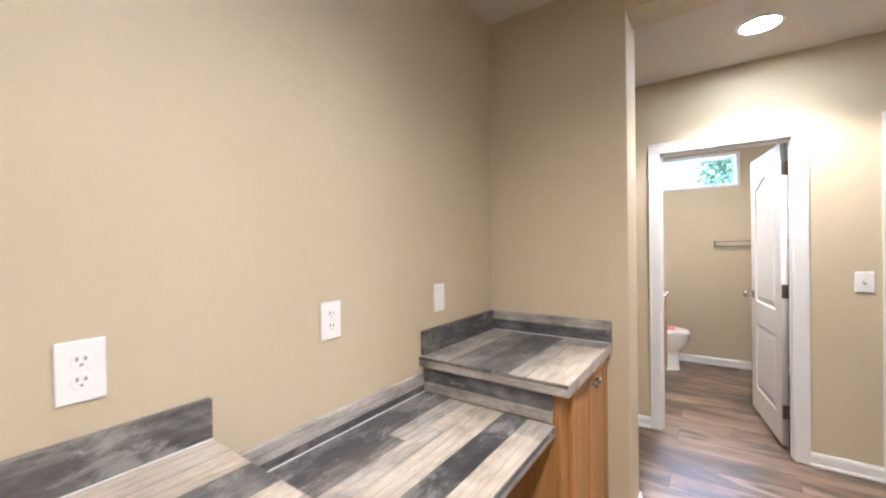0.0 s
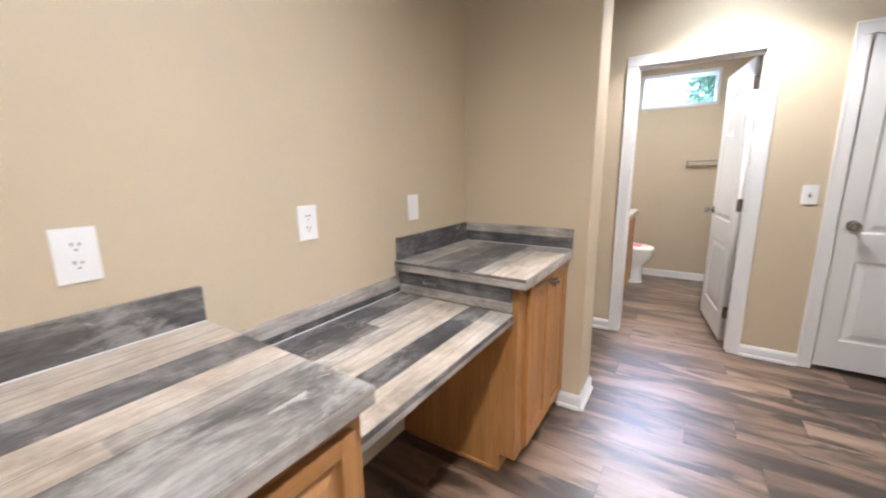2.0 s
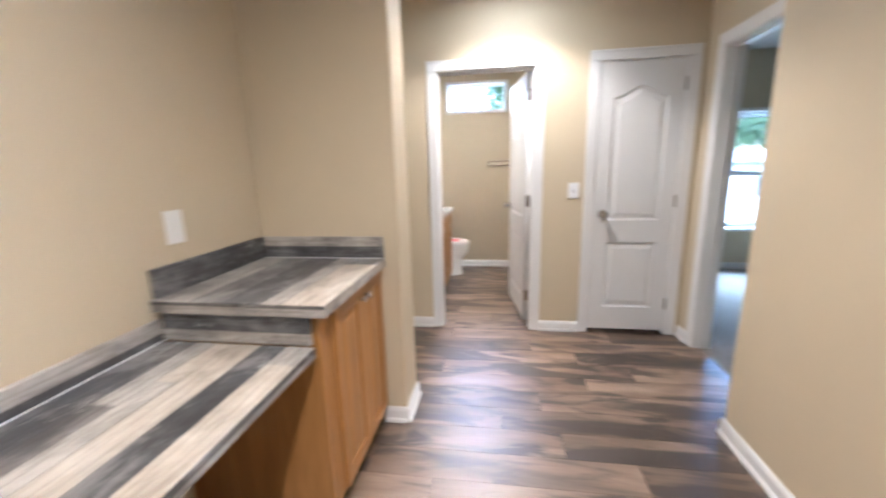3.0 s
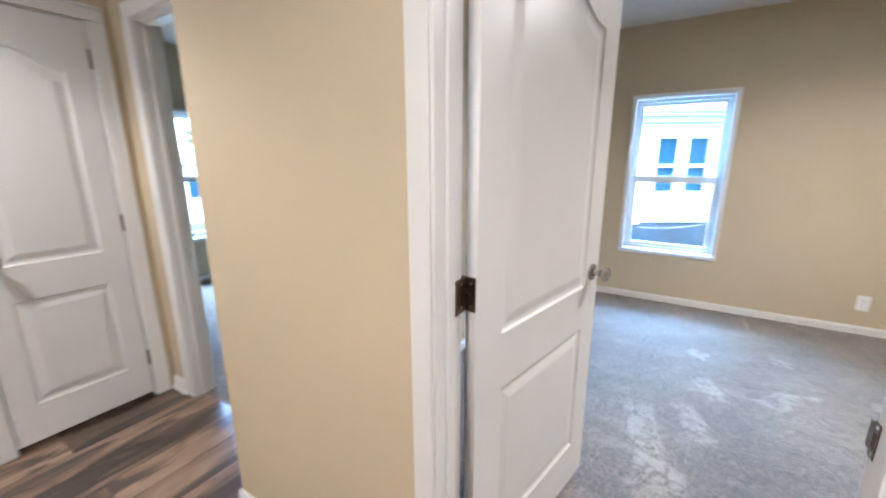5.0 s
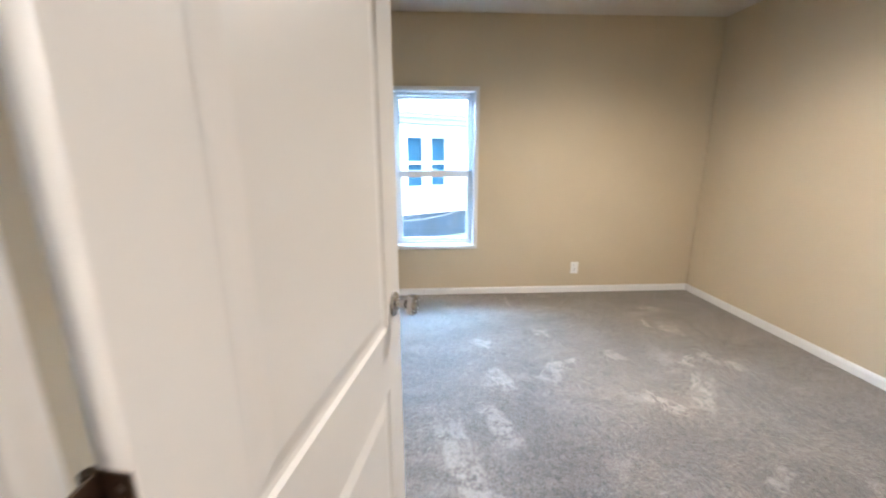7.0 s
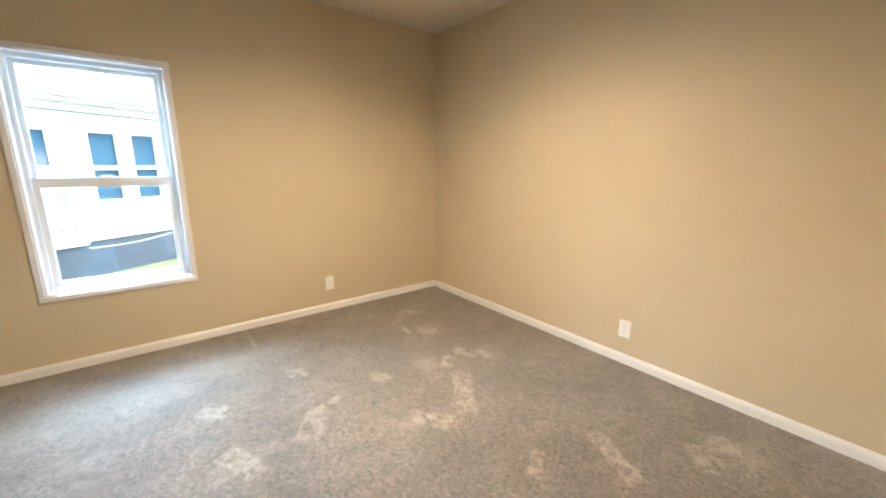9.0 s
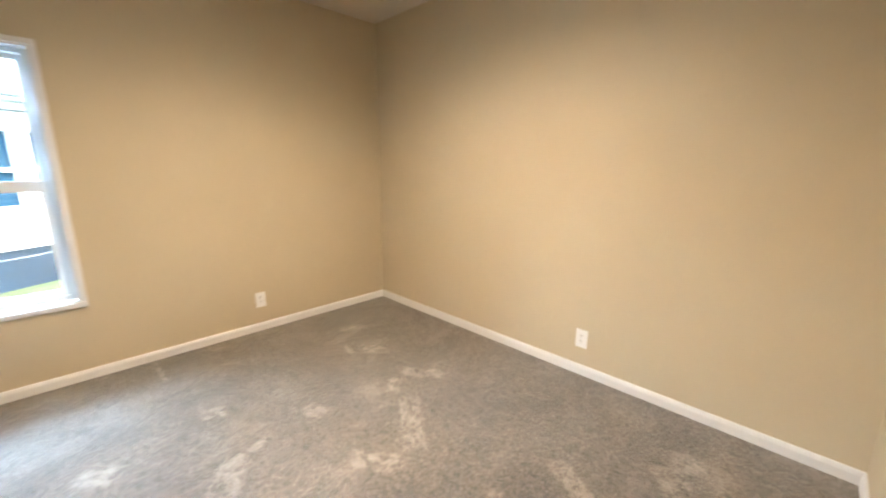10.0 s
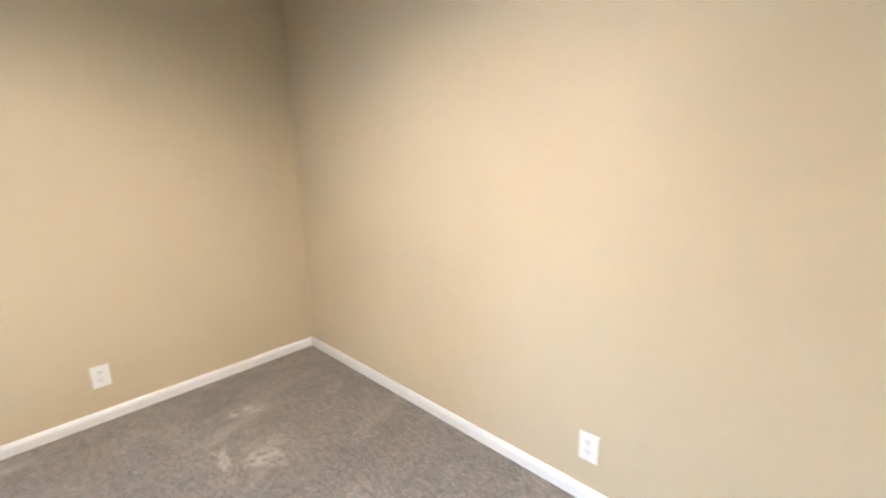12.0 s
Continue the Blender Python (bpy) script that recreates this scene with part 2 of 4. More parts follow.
def laminate(name, stripes, across="x", seed=0.0, run=1):
    """Printed reclaimed-board laminate. Stripes: far edge, tone and, where a board ends, the place along it and the next tone."""
    m = material(name, (0.4, 0.35, 0.3), 0.42)
    tones = {"tan": ((0.30, 0.258, 0.205), (0.470, 0.415, 0.340), (0.600, 0.552, 0.480)),
             "pale": ((0.17, 0.158, 0.142), (0.335, 0.310, 0.276), (0.52, 0.490, 0.445)),
             "grey": ((0.070, 0.068, 0.066), (0.190, 0.184, 0.176), (0.40, 0.388, 0.370)),
             "char": ((0.045, 0.043, 0.041), (0.110, 0.105, 0.100), (0.26, 0.246, 0.228)),
             "dark": ((0.036, 0.036, 0.037), (0.078, 0.078, 0.080), (0.19, 0.188, 0.187))}
    i = "xyz".index(across)
    tc = node(m, "ShaderNodeTexCoord")

    def placed(cross, along):
        scale = [cross] * 3
        scale[run] = along
        mp = node(m, "ShaderNodeMapping")
        mp.inputs["Scale"].default_value = tuple(scale)
        mp.inputs["Location"].default_value = (seed, seed * 1.7, seed * 0.6)
        link(m, tc.outputs["Object"], mp.inputs["Vector"])
        return mp.outputs["Vector"]

    def math_node(kind, a, b, c=None):
        n = node(m, "ShaderNodeMath")
        n.operation = kind
        for k, value in enumerate((a, b, c)):
            if isinstance(value, bpy.types.NodeSocket):
                link(m, value, n.inputs[k])
            elif value is not None:
                n.inputs[k].default_value = value
        return n.outputs[0]

    grain = noise_fac(m, placed(85, 4.5), 1.0, 4, 0.65, 0.5)
    figure = node(m, "ShaderNodeTexWave", Scale=1.0, Distortion=11.0, Detail=2.0)
    figure.inputs["Detail Scale"].default_value = 0.6
    figure.bands_direction = "XYZ"[i]
    link(m, placed(9, 1.1), figure.inputs["Vector"])
    rings = noise_fac(m, placed(19, 2.0), 1.0, 2, 0.5, 1.8)
    smear = noise_fac(m, placed(8.5, 4.2), 1.0, 8, 0.68, 0.5)
    scuff = noise_fac(m, placed(15, 8.0), 1.0, 8, 0.78, 0.6)
    wash = noise_fac(m, placed(5.5, 3.4), 1.0, 9, 0.74, 0.3)
    amount = math_node("MULTIPLY_ADD", grain, 0.16, math_node("MULTIPLY_ADD", rings, 0.14, math_node("MULTIPLY", smear, 0.70)))
    sep = node(m, "ShaderNodeSeparateXYZ")
    link(m, tc.outputs["Object"], sep.inputs[0])
    place, along = sep.outputs[i], sep.outputs[run]

    wear = [(ramp(m, wash, [(0.53, (0.0,) * 3), (0.60, (0.62,) * 3)]), (0.40, 0.392, 0.375)), (ramp(m, wash, [(0.37, (0.6,) * 3), (0.44, (0.0,) * 3)]), (0.070, 0.069, 0.068)),
            (ramp(m, scuff, [(0.60, (0.0,) * 3), (0.635, (0.8,) * 3)]), (0.48, 0.47, 0.45)), (ramp(m, scuff, [(0.31, (0.7,) * 3), (0.37, (0.0,) * 3)]), (0.050, 0.049, 0.048))]
    worn_by = {"tan": 0.28, "pale": 0.6, "grey": 1.0, "char": 0.85, "dark": 0.6}

    def tone_of(tone):
        a, b, c = tones[tone]
        made = ramp(m, amount, [(0.40, a), (0.50, b), (0.61, c)])
        for fac, to in wear:
            made = mix(m, math_node("MULTIPLY", fac, worn_by[tone]), made, to)
        return made

    color, start = None, None
    for edge, tone, *rest in stripes:
        t = tone_of(tone)
        if rest:
            t = mix(m, math_node("GREATER_THAN", along, rest[0]), t, tone_of(rest[1]))
        color = t if color is None else mix(m, math_node("GREATER_THAN", place, start), color, t)
        start = edge
    lines = math_node("MULTIPLY", ramp(m, figure.outputs["Fac"], [(0.04, (0.26,) * 3), (0.22, (0.0,) * 3)]), ramp(m, smear, [(0.42, (0.0,) * 3), (0.56, (1.0,) * 3)]))
    color = mix(m, lines, color, mix(m, 1.0, color, (0.42, 0.39, 0.36), "MULTIPLY"))
    for edge, *rest in stripes[:-1]:
        near = math_node("COMPARE", place, edge, 0.0011)
        color = mix(m, math_node("MULTIPLY", near, 0.7), color, (0.06, 0.055, 0.05))
    knots = node(m, "ShaderNodeTexVoronoi", Scale=3.0)
    link(m, coords(m, (1, 0.55, 1) if run == 1 else (0.55, 1, 1)), knots.inputs["Vector"])
    color = mix(m, ramp(m, knots.outputs["Distance"], [(0.012, (0.85,) * 3), (0.04, (0.0,) * 3)]), color, (0.04, 0.035, 0.03))
    link(m, color, bsdf(m).inputs["Base Color"])
    link(m, ramp(m, smear, [(0.3, (0.34,) * 3), (0.7, (0.5,) * 3)]), bsdf(m).inputs["Roughness"])
    bump(m, grain, 0.05, 0.001)
    return m


LAM_NEAR = laminate("board_laminate_near", [(0.115, "tan"), (0.205, "tan"), (0.318, "tan", 0.86, "dark"), (0.40, "tan"), (0.462, "tan", 1.0, "pale"), (0.9, "grey")], "x", 3.0)
LAM_LOW = laminate("board_laminate_desk", [(0.155, "dark", 2.05, "char"), (0.228, "char", 1.83, "pale"), (0.30, "pale", 1.95, "tan"), (0.402, "tan"), (0.495, "dark"), (0.9, "tan", 2.07, "pale")], "x", 7.0)
LAM_HIGH = laminate("board_laminate_high", [(0.15, "pale"), (0.27, "grey"), (0.42, "dark"), (0.492, "pale"), (0.9, "tan", 2.72, "grey")], "x", 12.0)
LAM_EDGE_Y = laminate("board_laminate_front_edge", [(0.7355, "pale"), (2.0, "char")], "z", 25.0)
LAM_EDGE_X = laminate("board_laminate_end_edge", [(0.893, "pale"), (2.0, "char")], "z", 27.0, 0)
LAM_EDGE_HIGH = laminate("board_laminate_high_edge", [(2.0, "pale")], "z", 29.0)
LAM_DARK = laminate("board_laminate_splash", [(2.0, "char")], "x", 5.0)
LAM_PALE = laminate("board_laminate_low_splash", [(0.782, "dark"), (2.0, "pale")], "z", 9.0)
LAM_END = laminate("board_laminate_end_splash", [(0.80, "pale"), (0.965, "dark"), (2.0, "pale")], "z", 15.0, 0)
LAM_END2 = laminate("board_laminate_back_splash", [(0.965, "dark"), (2.0, "pale")], "z", 17.0, 0)
LAM_HDARK = laminate("board_laminate_side_splash", [(2.0, "dark")], "z", 21.0)
GREY_PANEL = paint("grey_board", (0.36, 0.37, 0.40), 0.6, 60, 0.03, 0.05)


def glass():
    m = material("window_glass", (1, 1, 1), 0.0)
    b = bsdf(m)
    b.inputs["Transmission Weight"].default_value = 1.0
    b.inputs["IOR"].default_value = 1.45
    return m


GLASS = glass()
SIDING = paint("white_siding", (0.78, 0.79, 0.80), 0.6, 30, 0.05, 0.03)
SKIRT = paint("black_skirting", (0.008, 0.026, 0.046), 0.6, 14, 0.1, 0.3)
GUTTER = paint("grey_gutter", (0.10, 0.14, 0.16), 0.5, 30, 0.05, 0.1)
ROOF = paint("pale_shingle", (0.42, 0.42, 0.43), 0.9, 40, 0.4, 0.2)
# blue haze over the neighbour's panes is put into this base colour
DARKGLASS = material("dark_window_glass", (0.022, 0.062, 0.100), 0.03)
bsdf(DARKGLASS).inputs["IOR"].default_value = 1.33
BARK = paint("bark", (0.12, 0.09, 0.065), 0.9, 12, 0.8, 0.3)


def grass():
    m = material("grass_ground", (0.08, 0.12, 0.04), 0.95)
    n = noise_fac(m, coords(m), 0.8, 8, 0.7)
    link(m, ramp(m, n, [(0.3, (0.045, 0.07, 0.025)), (0.55, (0.10, 0.13, 0.05)), (0.75, (0.22, 0.20, 0.14))]), bsdf(m).inputs["Base Color"])
    bump(m, noise_fac(m, coords(m), 30, 3), 0.6, 0.03)
    return m


GRASS = grass()


def leaf():
    m = material("leaf", (0.06, 0.10, 0.04), 0.55)
    g = node(m, "ShaderNodeNewGeometry")
    link(m, ramp(m, g.outputs["Random Per Island"], [(0.0, (0.05, 0.10, 0.055)), (1.0, (0.12, 0.19, 0.10))]), bsdf(m).inputs["Base Color"])
    return m


LEAF = leaf()


def lamp_glow():
    m = material("lamp_lens", (0.9, 0.88, 0.84), 0.5)
    b = bsdf(m)
    b.inputs["Emission Color"].default_value = (1.0, 0.90, 0.76, 1)
    b.inputs["Emission Strength"].default_value = 9.0
    return m


GLOW = lamp_glow()

# ---- mesh helpers ----


def add_box(bm, x0, x1, y0, y1, z0, z1, bevel=0.0, segments=1):
    made = bmesh.ops.create_cube(bm, size=1.0)
    m = Matrix.Translation(((x0 + x1) / 2, (y0 + y1) / 2, (z0 + z1) / 2)) @ Matrix.Diagonal((x1 - x0, y1 - y0, z1 - z0, 1))
    bmesh.ops.transform(bm, matrix=m, verts=made["verts"])
    if bevel:
        edges = list({e for v in made["verts"] for e in v.link_edges})
        bmesh.ops.bevel(bm, geom=edges, offset=bevel, segments=segments, profile=0.5, affect="EDGES")
    return bm


def boxes(*specs, bevel=0.0, segments=1):
    bm = bmesh.new()
    for s in specs:
        add_box(bm, *s, bevel=bevel, segments=segments)
    return bm


def lathe(bm, profile, m=None, steps=24):
    """A turned shape: (radius, height) pairs round local z."""
    rings = []
    for r, h in profile:
        if r < 1e-5:
            rings.append([bm.verts.new((0, 0, h))])
        else:
            rings.append([bm.verts.new((r * math.cos(2 * math.pi * k / steps), r * math.sin(2 * math.pi * k / steps), h)) for k in range(steps)])
    for a, b in zip(rings, rings[1:]):
        for k in range(steps):
            k2 = (k + 1) % steps
            if len(a) == 1 and len(b) == 1:
                continue
            if len(a) == 1:
                bm.faces.new((a[0], b[k], b[k2]))
            elif len(b) == 1:
                bm.faces.new((a[k], a[k2], b[0]))
            else:
                bm.faces.new((a[k], a[k2], b[k2], b[k]))
    verts = [v for ring in rings for v in ring]
    bmesh.ops.recalc_face_normals(bm, faces=bm.faces[:])
    if m is not None:
        bmesh.ops.transform(bm, matrix=m, verts=verts)
    return bm


def mesh_of(bm, name, mat, smooth=False):
    me = bpy.data.meshes.new(name)
    bm.to_mesh(me)
    bm.free()
    me.materials.append(mat)
    if smooth:
        me.shade_smooth()
        me.set_sharp_from_angle(angle=radians(35))
    return me


def thing(name, label, category, m=None, group="", kind=""):
    """An empty that carries the parts of one thing."""
    ob = new(name)
    ob.empty_display_size = 0.1
    if m is not None:
        ob.matrix_basis = m
    return tagged(ob, label, category, group, kind)


def part(name, bm, mat, parent, label="", smooth=False):
    ob = new(name, mesh_of(bm, name, mat, smooth))
    ob.parent = parent
    return tagged(ob, label)


def single(name, bm, mat, label="", category="", kind="", smooth=False):
    return tagged(new(name, mesh_of(bm, name, mat, smooth)), label, category, kind=kind)


# ---- plan ----
H_NEAR, H_HALL, H_ROOM = 2.64, 2.56, 2.535
X_HALL, X_ROOM = 2.312, 2.43          # wall between hall and carpeted room
X_RECESS, X_RECESS2 = 2.59, 2.705     # wall with the doorway beside the closet
Y_STUB, Y_STUB2 = 2.86, 3.10
Y_BATH, Y_BATH2 = 4.115, 4.235
Y_NORTH = 6.18
X_EAST = 5.80
Y_SOUTH = -0.95
Y_PART, Y_PART2 = 2.82, 2.935
D_BATH = (0.72, 1.46)
D_CLOSET = (1.895, 2.49)
D_ROOM = (1.264, 2.016)
D_FAR = (3.14, 3.90)
HEAD = 2.04
TOP = 2.80

STRUCT = "structure"


def slab_mesh(outer, holes, y0, y1):
    """An upright slab in the local xz plane with openings through it."""
    cu = bpy.data.curves.new("slab", "CURVE")
    cu.dimensions, cu.fill_mode, cu.extrude = "2D", "BOTH", (y1 - y0) / 2
    for pts in [outer] + holes:
        sp = cu.splines.new("POLY")
        sp.points.add(len(pts) - 1)
        for p, (x, z) in zip(sp.points, pts):
            p.co = (x, z, 0, 1)
        sp.use_cyclic_u = True
    tmp = bpy.data.objects.new("slab", cu)
    me = bpy.data.meshes.new_from_object(tmp)
    bm = bmesh.new()
    bm.from_mesh(me)
    bpy.data.objects.remove(tmp)
    bpy.data.curves.remove(cu)
    bpy.data.meshes.remove(me)
    bmesh.ops.transform(bm, matrix=Matrix.Translation((0, (y0 + y1) / 2, 0)) @ pose(0, 0, 0, 90), verts=bm.verts)
    bmesh.ops.remove_doubles(bm, verts=bm.verts[:], dist=0.0001)
    bmesh.ops.recalc_face_normals(bm, faces=bm.faces[:])
    return bm


def wall(name, label, a, b, y0, y1, doors=(), windows=(), along_y=False):
    """A wall from a to b with door notches (low, high) and window holes (low, high, sill, head)."""
    outer = [(a, -0.05)]
    for lo, hi in doors:
        outer += [(lo, -0.05), (lo, HEAD), (hi, HEAD), (hi, -0.05)]
    outer += [(b, -0.05), (b, TOP), (a, TOP)]
    holes = [[(lo, z0), (hi, z0), (hi, z1), (lo, z1)] for lo, hi, z0, z1 in windows]
    bm = slab_mesh(outer, holes, y0, y1)
    if along_y:
        bmesh.ops.transform(bm, matrix=pose(0, 0, 0, 0, 0, 90), verts=bm.verts)
    return single(name, bm, WALL, label, "wall", STRUCT)


single("wall_desk", boxes((-0.12, 0.0, -2.5, Y_STUB, -0.05, TOP)), WALL, "smooth beige painted wall behind the desk", "wall", STRUCT)
single("wall_stub", boxes((-0.12, 0.72, Y_STUB, Y_STUB2, -0.05, TOP), bevel=0.006, segments=2), WALL, "short beige wall closing the desk alcove", "wall", STRUCT)
single("wall_header", boxes((0.72, X_HALL, Y_STUB + 0.002, Y_STUB2 - 0.05, 2.46, TOP)), WALL, "beige ceiling beam over the hall opening", "wall", STRUCT)
wall("wall_bath", "beige hall wall with two white doors", -1.12, X_RECESS2, Y_BATH, Y_BATH2, [D_BATH, D_CLOSET])
# unseen walls, added to shut the hall's left end
single("wall_hall_end", boxes((-1.12, -1.0, Y_STUB2, Y_BATH, -0.05, TOP)), WALL, "unseen beige end wall closing the hall", "wall", STRUCT)
single("wall_hall_side", boxes((-1.12, -0.12, Y_STUB2 - 0.1, Y_STUB2, -0.05, TOP)), WALL, "unseen beige side wall closing the hall", "wall", STRUCT)
wall("wall_hall", "beige wall between hall and carpeted room", -2.5, Y_PART2, -X_ROOM, -X_HALL, [D_ROOM], along_y=True)
single("wall_partition", boxes((X_ROOM, X_EAST, Y_PART, Y_PART2, -0.05, TOP)), WALL, "beige partition between the two carpeted rooms", "wall", STRUCT)
wall("wall_recess", "beige wall with an open doorway", Y_PART2, Y_BATH, -X_RECESS2, -X_RECESS, [D_FAR], along_y=True)
single("wall_far_west", boxes((X_RECESS, X_RECESS2, Y_BATH2, Y_NORTH, -0.05, TOP)), WALL, "beige wall of the far room", "wall", STRUCT)
single("wall_bath_east", boxes((1.75, 1.85, Y_BATH2, Y_NORTH, -0.05, TOP)), WALL, "beige side wall of the bathroom", "wall", STRUCT)
single("wall_bath_west", boxes((-0.07, 0.05, Y_BATH2, Y_NORTH, -0.05, TOP)), WALL, "beige wall behind the toilet", "wall", STRUCT)
# unseen wall that encloses the closet, so the door's gap stays dark
single("wall_closet", boxes((1.85, X_RECESS, 4.95, 5.05, -0.05, TOP)), WALL, "unseen beige back wall closing the closet", "wall", STRUCT)
# unseen wall, added to shut the near end from outside light
single("wall_back", boxes((-0.12, X_ROOM, -2.62, -2.5, -0.05, TOP)), WALL, "unseen beige wall closing the near end", "wall", STRUCT)
single("wall_south", boxes((X_ROOM, X_EAST, Y_SOUTH - 0.12, Y_SOUTH, -0.05, TOP)), WALL, "bare beige wall with one outlet", "wall", STRUCT)

# window openings: (low, high, sill, head)
W_ROOM = (1.262, 2.015, 0.502, 1.915)
W_BATH = (0.545, 1.262, 2.02, 2.345)
W_FAR = (3.54, 4.46, 0.51, 1.88)
wall("wall_east", "beige outside wall with one tall window", Y_SOUTH - 0.12, Y_NORTH + 0.15, -X_EAST - 0.15, -X_EAST, windows=[W_ROOM], along_y=True)
wall("wall_north", "beige outside wall of bathroom and far room", -1.12, X_EAST, Y_NORTH, Y_NORTH + 0.15, windows=[W_BATH, W_FAR])

single("ceiling_near", boxes((0.0, X_HALL, -2.5, Y_STUB, H_NEAR, TOP + 0.1)), CEILING, "plain cream ceiling over the desk area", "ceiling", STRUCT)
single("ceiling_hall", boxes((-1.0, X_RECESS, Y_STUB2 + 0.001, Y_BATH, H_HALL, TOP + 0.1)), CEILING, "cream hall ceiling with recessed light", "ceiling", STRUCT)
single("ceiling_bath", boxes((-1.0, X_RECESS, Y_BATH2, Y_NORTH, H_HALL, TOP + 0.1)), CEILING, "cream bathroom ceiling", "ceiling", STRUCT)
single("ceiling_room", boxes((X_ROOM, X_EAST, Y_SOUTH, Y_PART, H_ROOM, TOP + 0.1)), CEILING, "cream ceiling of the carpeted room", "ceiling", STRUCT)
single("ceiling_far_room", boxes((X_RECESS2, X_EAST, Y_PART2, Y_NORTH, H_ROOM, TOP + 0.1)), CEILING, "cream ceiling of the far room", "ceiling", STRUCT)
# unseen deck, added so that no outside light leaks in over the walls
single("roof_deck", boxes((-1.4, X_EAST + 0.45, -2.9, Y_NORTH + 0.45, TOP + 0.1, TOP + 0.2)), ROOF, "unseen flat roof deck closing the rooms from the sky", "roof", STRUCT)

floor = single("floor_hall", boxes((-0.05, 2.36, -2.5, Y_STUB2, -0.06, -0.002), (-1.0, 2.36, Y_STUB2, Y_NORTH, -0.06, -0.002), (2.36, 2.65, Y_PART2 - 0.02, Y_NORTH, -0.06, -0.002)), UNDERLAY, "brown wood-look vinyl plank floor", "floor", STRUCT)
single("floor_carpet", boxes((2.36, X_EAST, Y_SOUTH, Y_PART, -0.06, 0.004)), CARPET, "taupe cut-pile carpet with pale brushed patches", "carpet", STRUCT)
single("floor_carpet_far", boxes((2.65, X_EAST, Y_PART2, Y_NORTH, -0.06, 0.004)), CARPET, "taupe carpet of the far room", "carpet", STRUCT)

# ---- baseboards and casings ----


def baseboard(name, run, x0, y0, x1, y1, side, h=0.082):
    """A white board with an eased top along a wall; side: the way it stands out, as (dx, dy)."""
    bm = bmesh.new()
    t = 0.014
    profile = ([(0, 0), (t + 0.011, 0), (t + 0.011, 0.010), (t + 0.007, 0.017), (t, 0.020)] if h > 0.07 else [(0, 0), (t, 0)]) + [(t, h - 0.02), (t - 0.004, h - 0.008), (t - 0.009, h), (0, h)]
    rings = []
    for px, py in ((x0, y0), (x1, y1)):
        rings.append([bm.verts.new((px + side[0] * d, py + side[1] * d, z + 0.002)) for d, z in profile])
    n = len(profile)
    for k in range(n):
        bm.faces.new((rings[0][k], rings[0][(k + 1) % n], rings[1][(k + 1) % n], rings[1][k]))
    bm.faces.new(rings[0])
    bm.faces.new(rings[1])
    bmesh.ops.recalc_face_normals(bm, faces=bm.faces[:])
    return single(name, bm, TRIM, run, "baseboard", STRUCT)


B = 0.014
C = 0.066
baseboard("baseboard_stub_end", "white baseboard on the end of the short wall", 0.72, Y_STUB - B, 0.72, Y_STUB2 + B, (1, 0))
baseboard("baseboard_stub", "white baseboard beside the cabinet", 0.604, Y_STUB, 0.72, Y_STUB, (0, -1))
baseboard("baseboard_bath_left", "white baseboard beside the bathroom door", -1.0, Y_BATH, D_BATH[0] - C, Y_BATH, (0, -1))
baseboard("baseboard_bath_mid", "white baseboard between the two doors", D_BATH[1] + C, Y_BATH, D_CLOSET[0] - C, Y_BATH, (0, -1))
baseboard("baseboard_recess", "white baseboard beside the open doorway", X_RECESS, Y_BATH, X_RECESS, D_FAR[1] + C, (-1, 0))
baseboard("baseboard_hall", "white baseboard along the hall wall", X_HALL, Y_PART2 + B, X_HALL, D_ROOM[1] + 0.052, (-1, 0))
baseboard("baseboard_hall_near", "white baseboard along the near hall wall", X_HALL, D_ROOM[0] - 0.052, X_HALL, -2.5, (-1, 0))
baseboard("baseboard_return", "white baseboard on the wall corner", X_HALL - B, Y_PART2, X_RECESS, Y_PART2, (0, 1))
baseboard("baseboard_bath_back", "white baseboard under the bathroom window", 0.05, Y_NORTH, 1.75, Y_NORTH, (0, -1))
baseboard("baseboard_room_east", "white baseboard under the tall window", X_EAST, Y_SOUTH, X_EAST, Y_PART, (-1, 0), 0.066)
baseboard("baseboard_room_south", "white baseboard along the bare wall", X_ROOM, Y_SOUTH, X_EAST, Y_SOUTH, (0, 1), 0.066)
baseboard("baseboard_room_west", "white baseboard beside the room door", X_ROOM, Y_SOUTH, X_ROOM, D_ROOM[0] - C, (1, 0), 0.066)
baseboard("baseboard_room_north", "white baseboard behind the open door", X_ROOM, Y_PART, X_EAST, Y_PART, (0, -1), 0.066)
baseboard("baseboard_far_north", "white baseboard in the far room", X_RECESS2, Y_NORTH, X_EAST, Y_NORTH, (0, -1))
baseboard("baseboard_far_east", "white baseboard on the far room's outside wall", X_EAST, Y_PART2, X_EAST, Y_NORTH, (-1, 0))


def casing_bar(bm, u0, u1, z0, z1, v, out):
    """A moulded casing bar on the plane v; the thicker edge lies on its outer side."""
    add_box(bm, u0, u1, min(v, v + out * 0.011), max(v, v + out * 0.011), z0, z1, bevel=0.003, segments=2)
    return bm


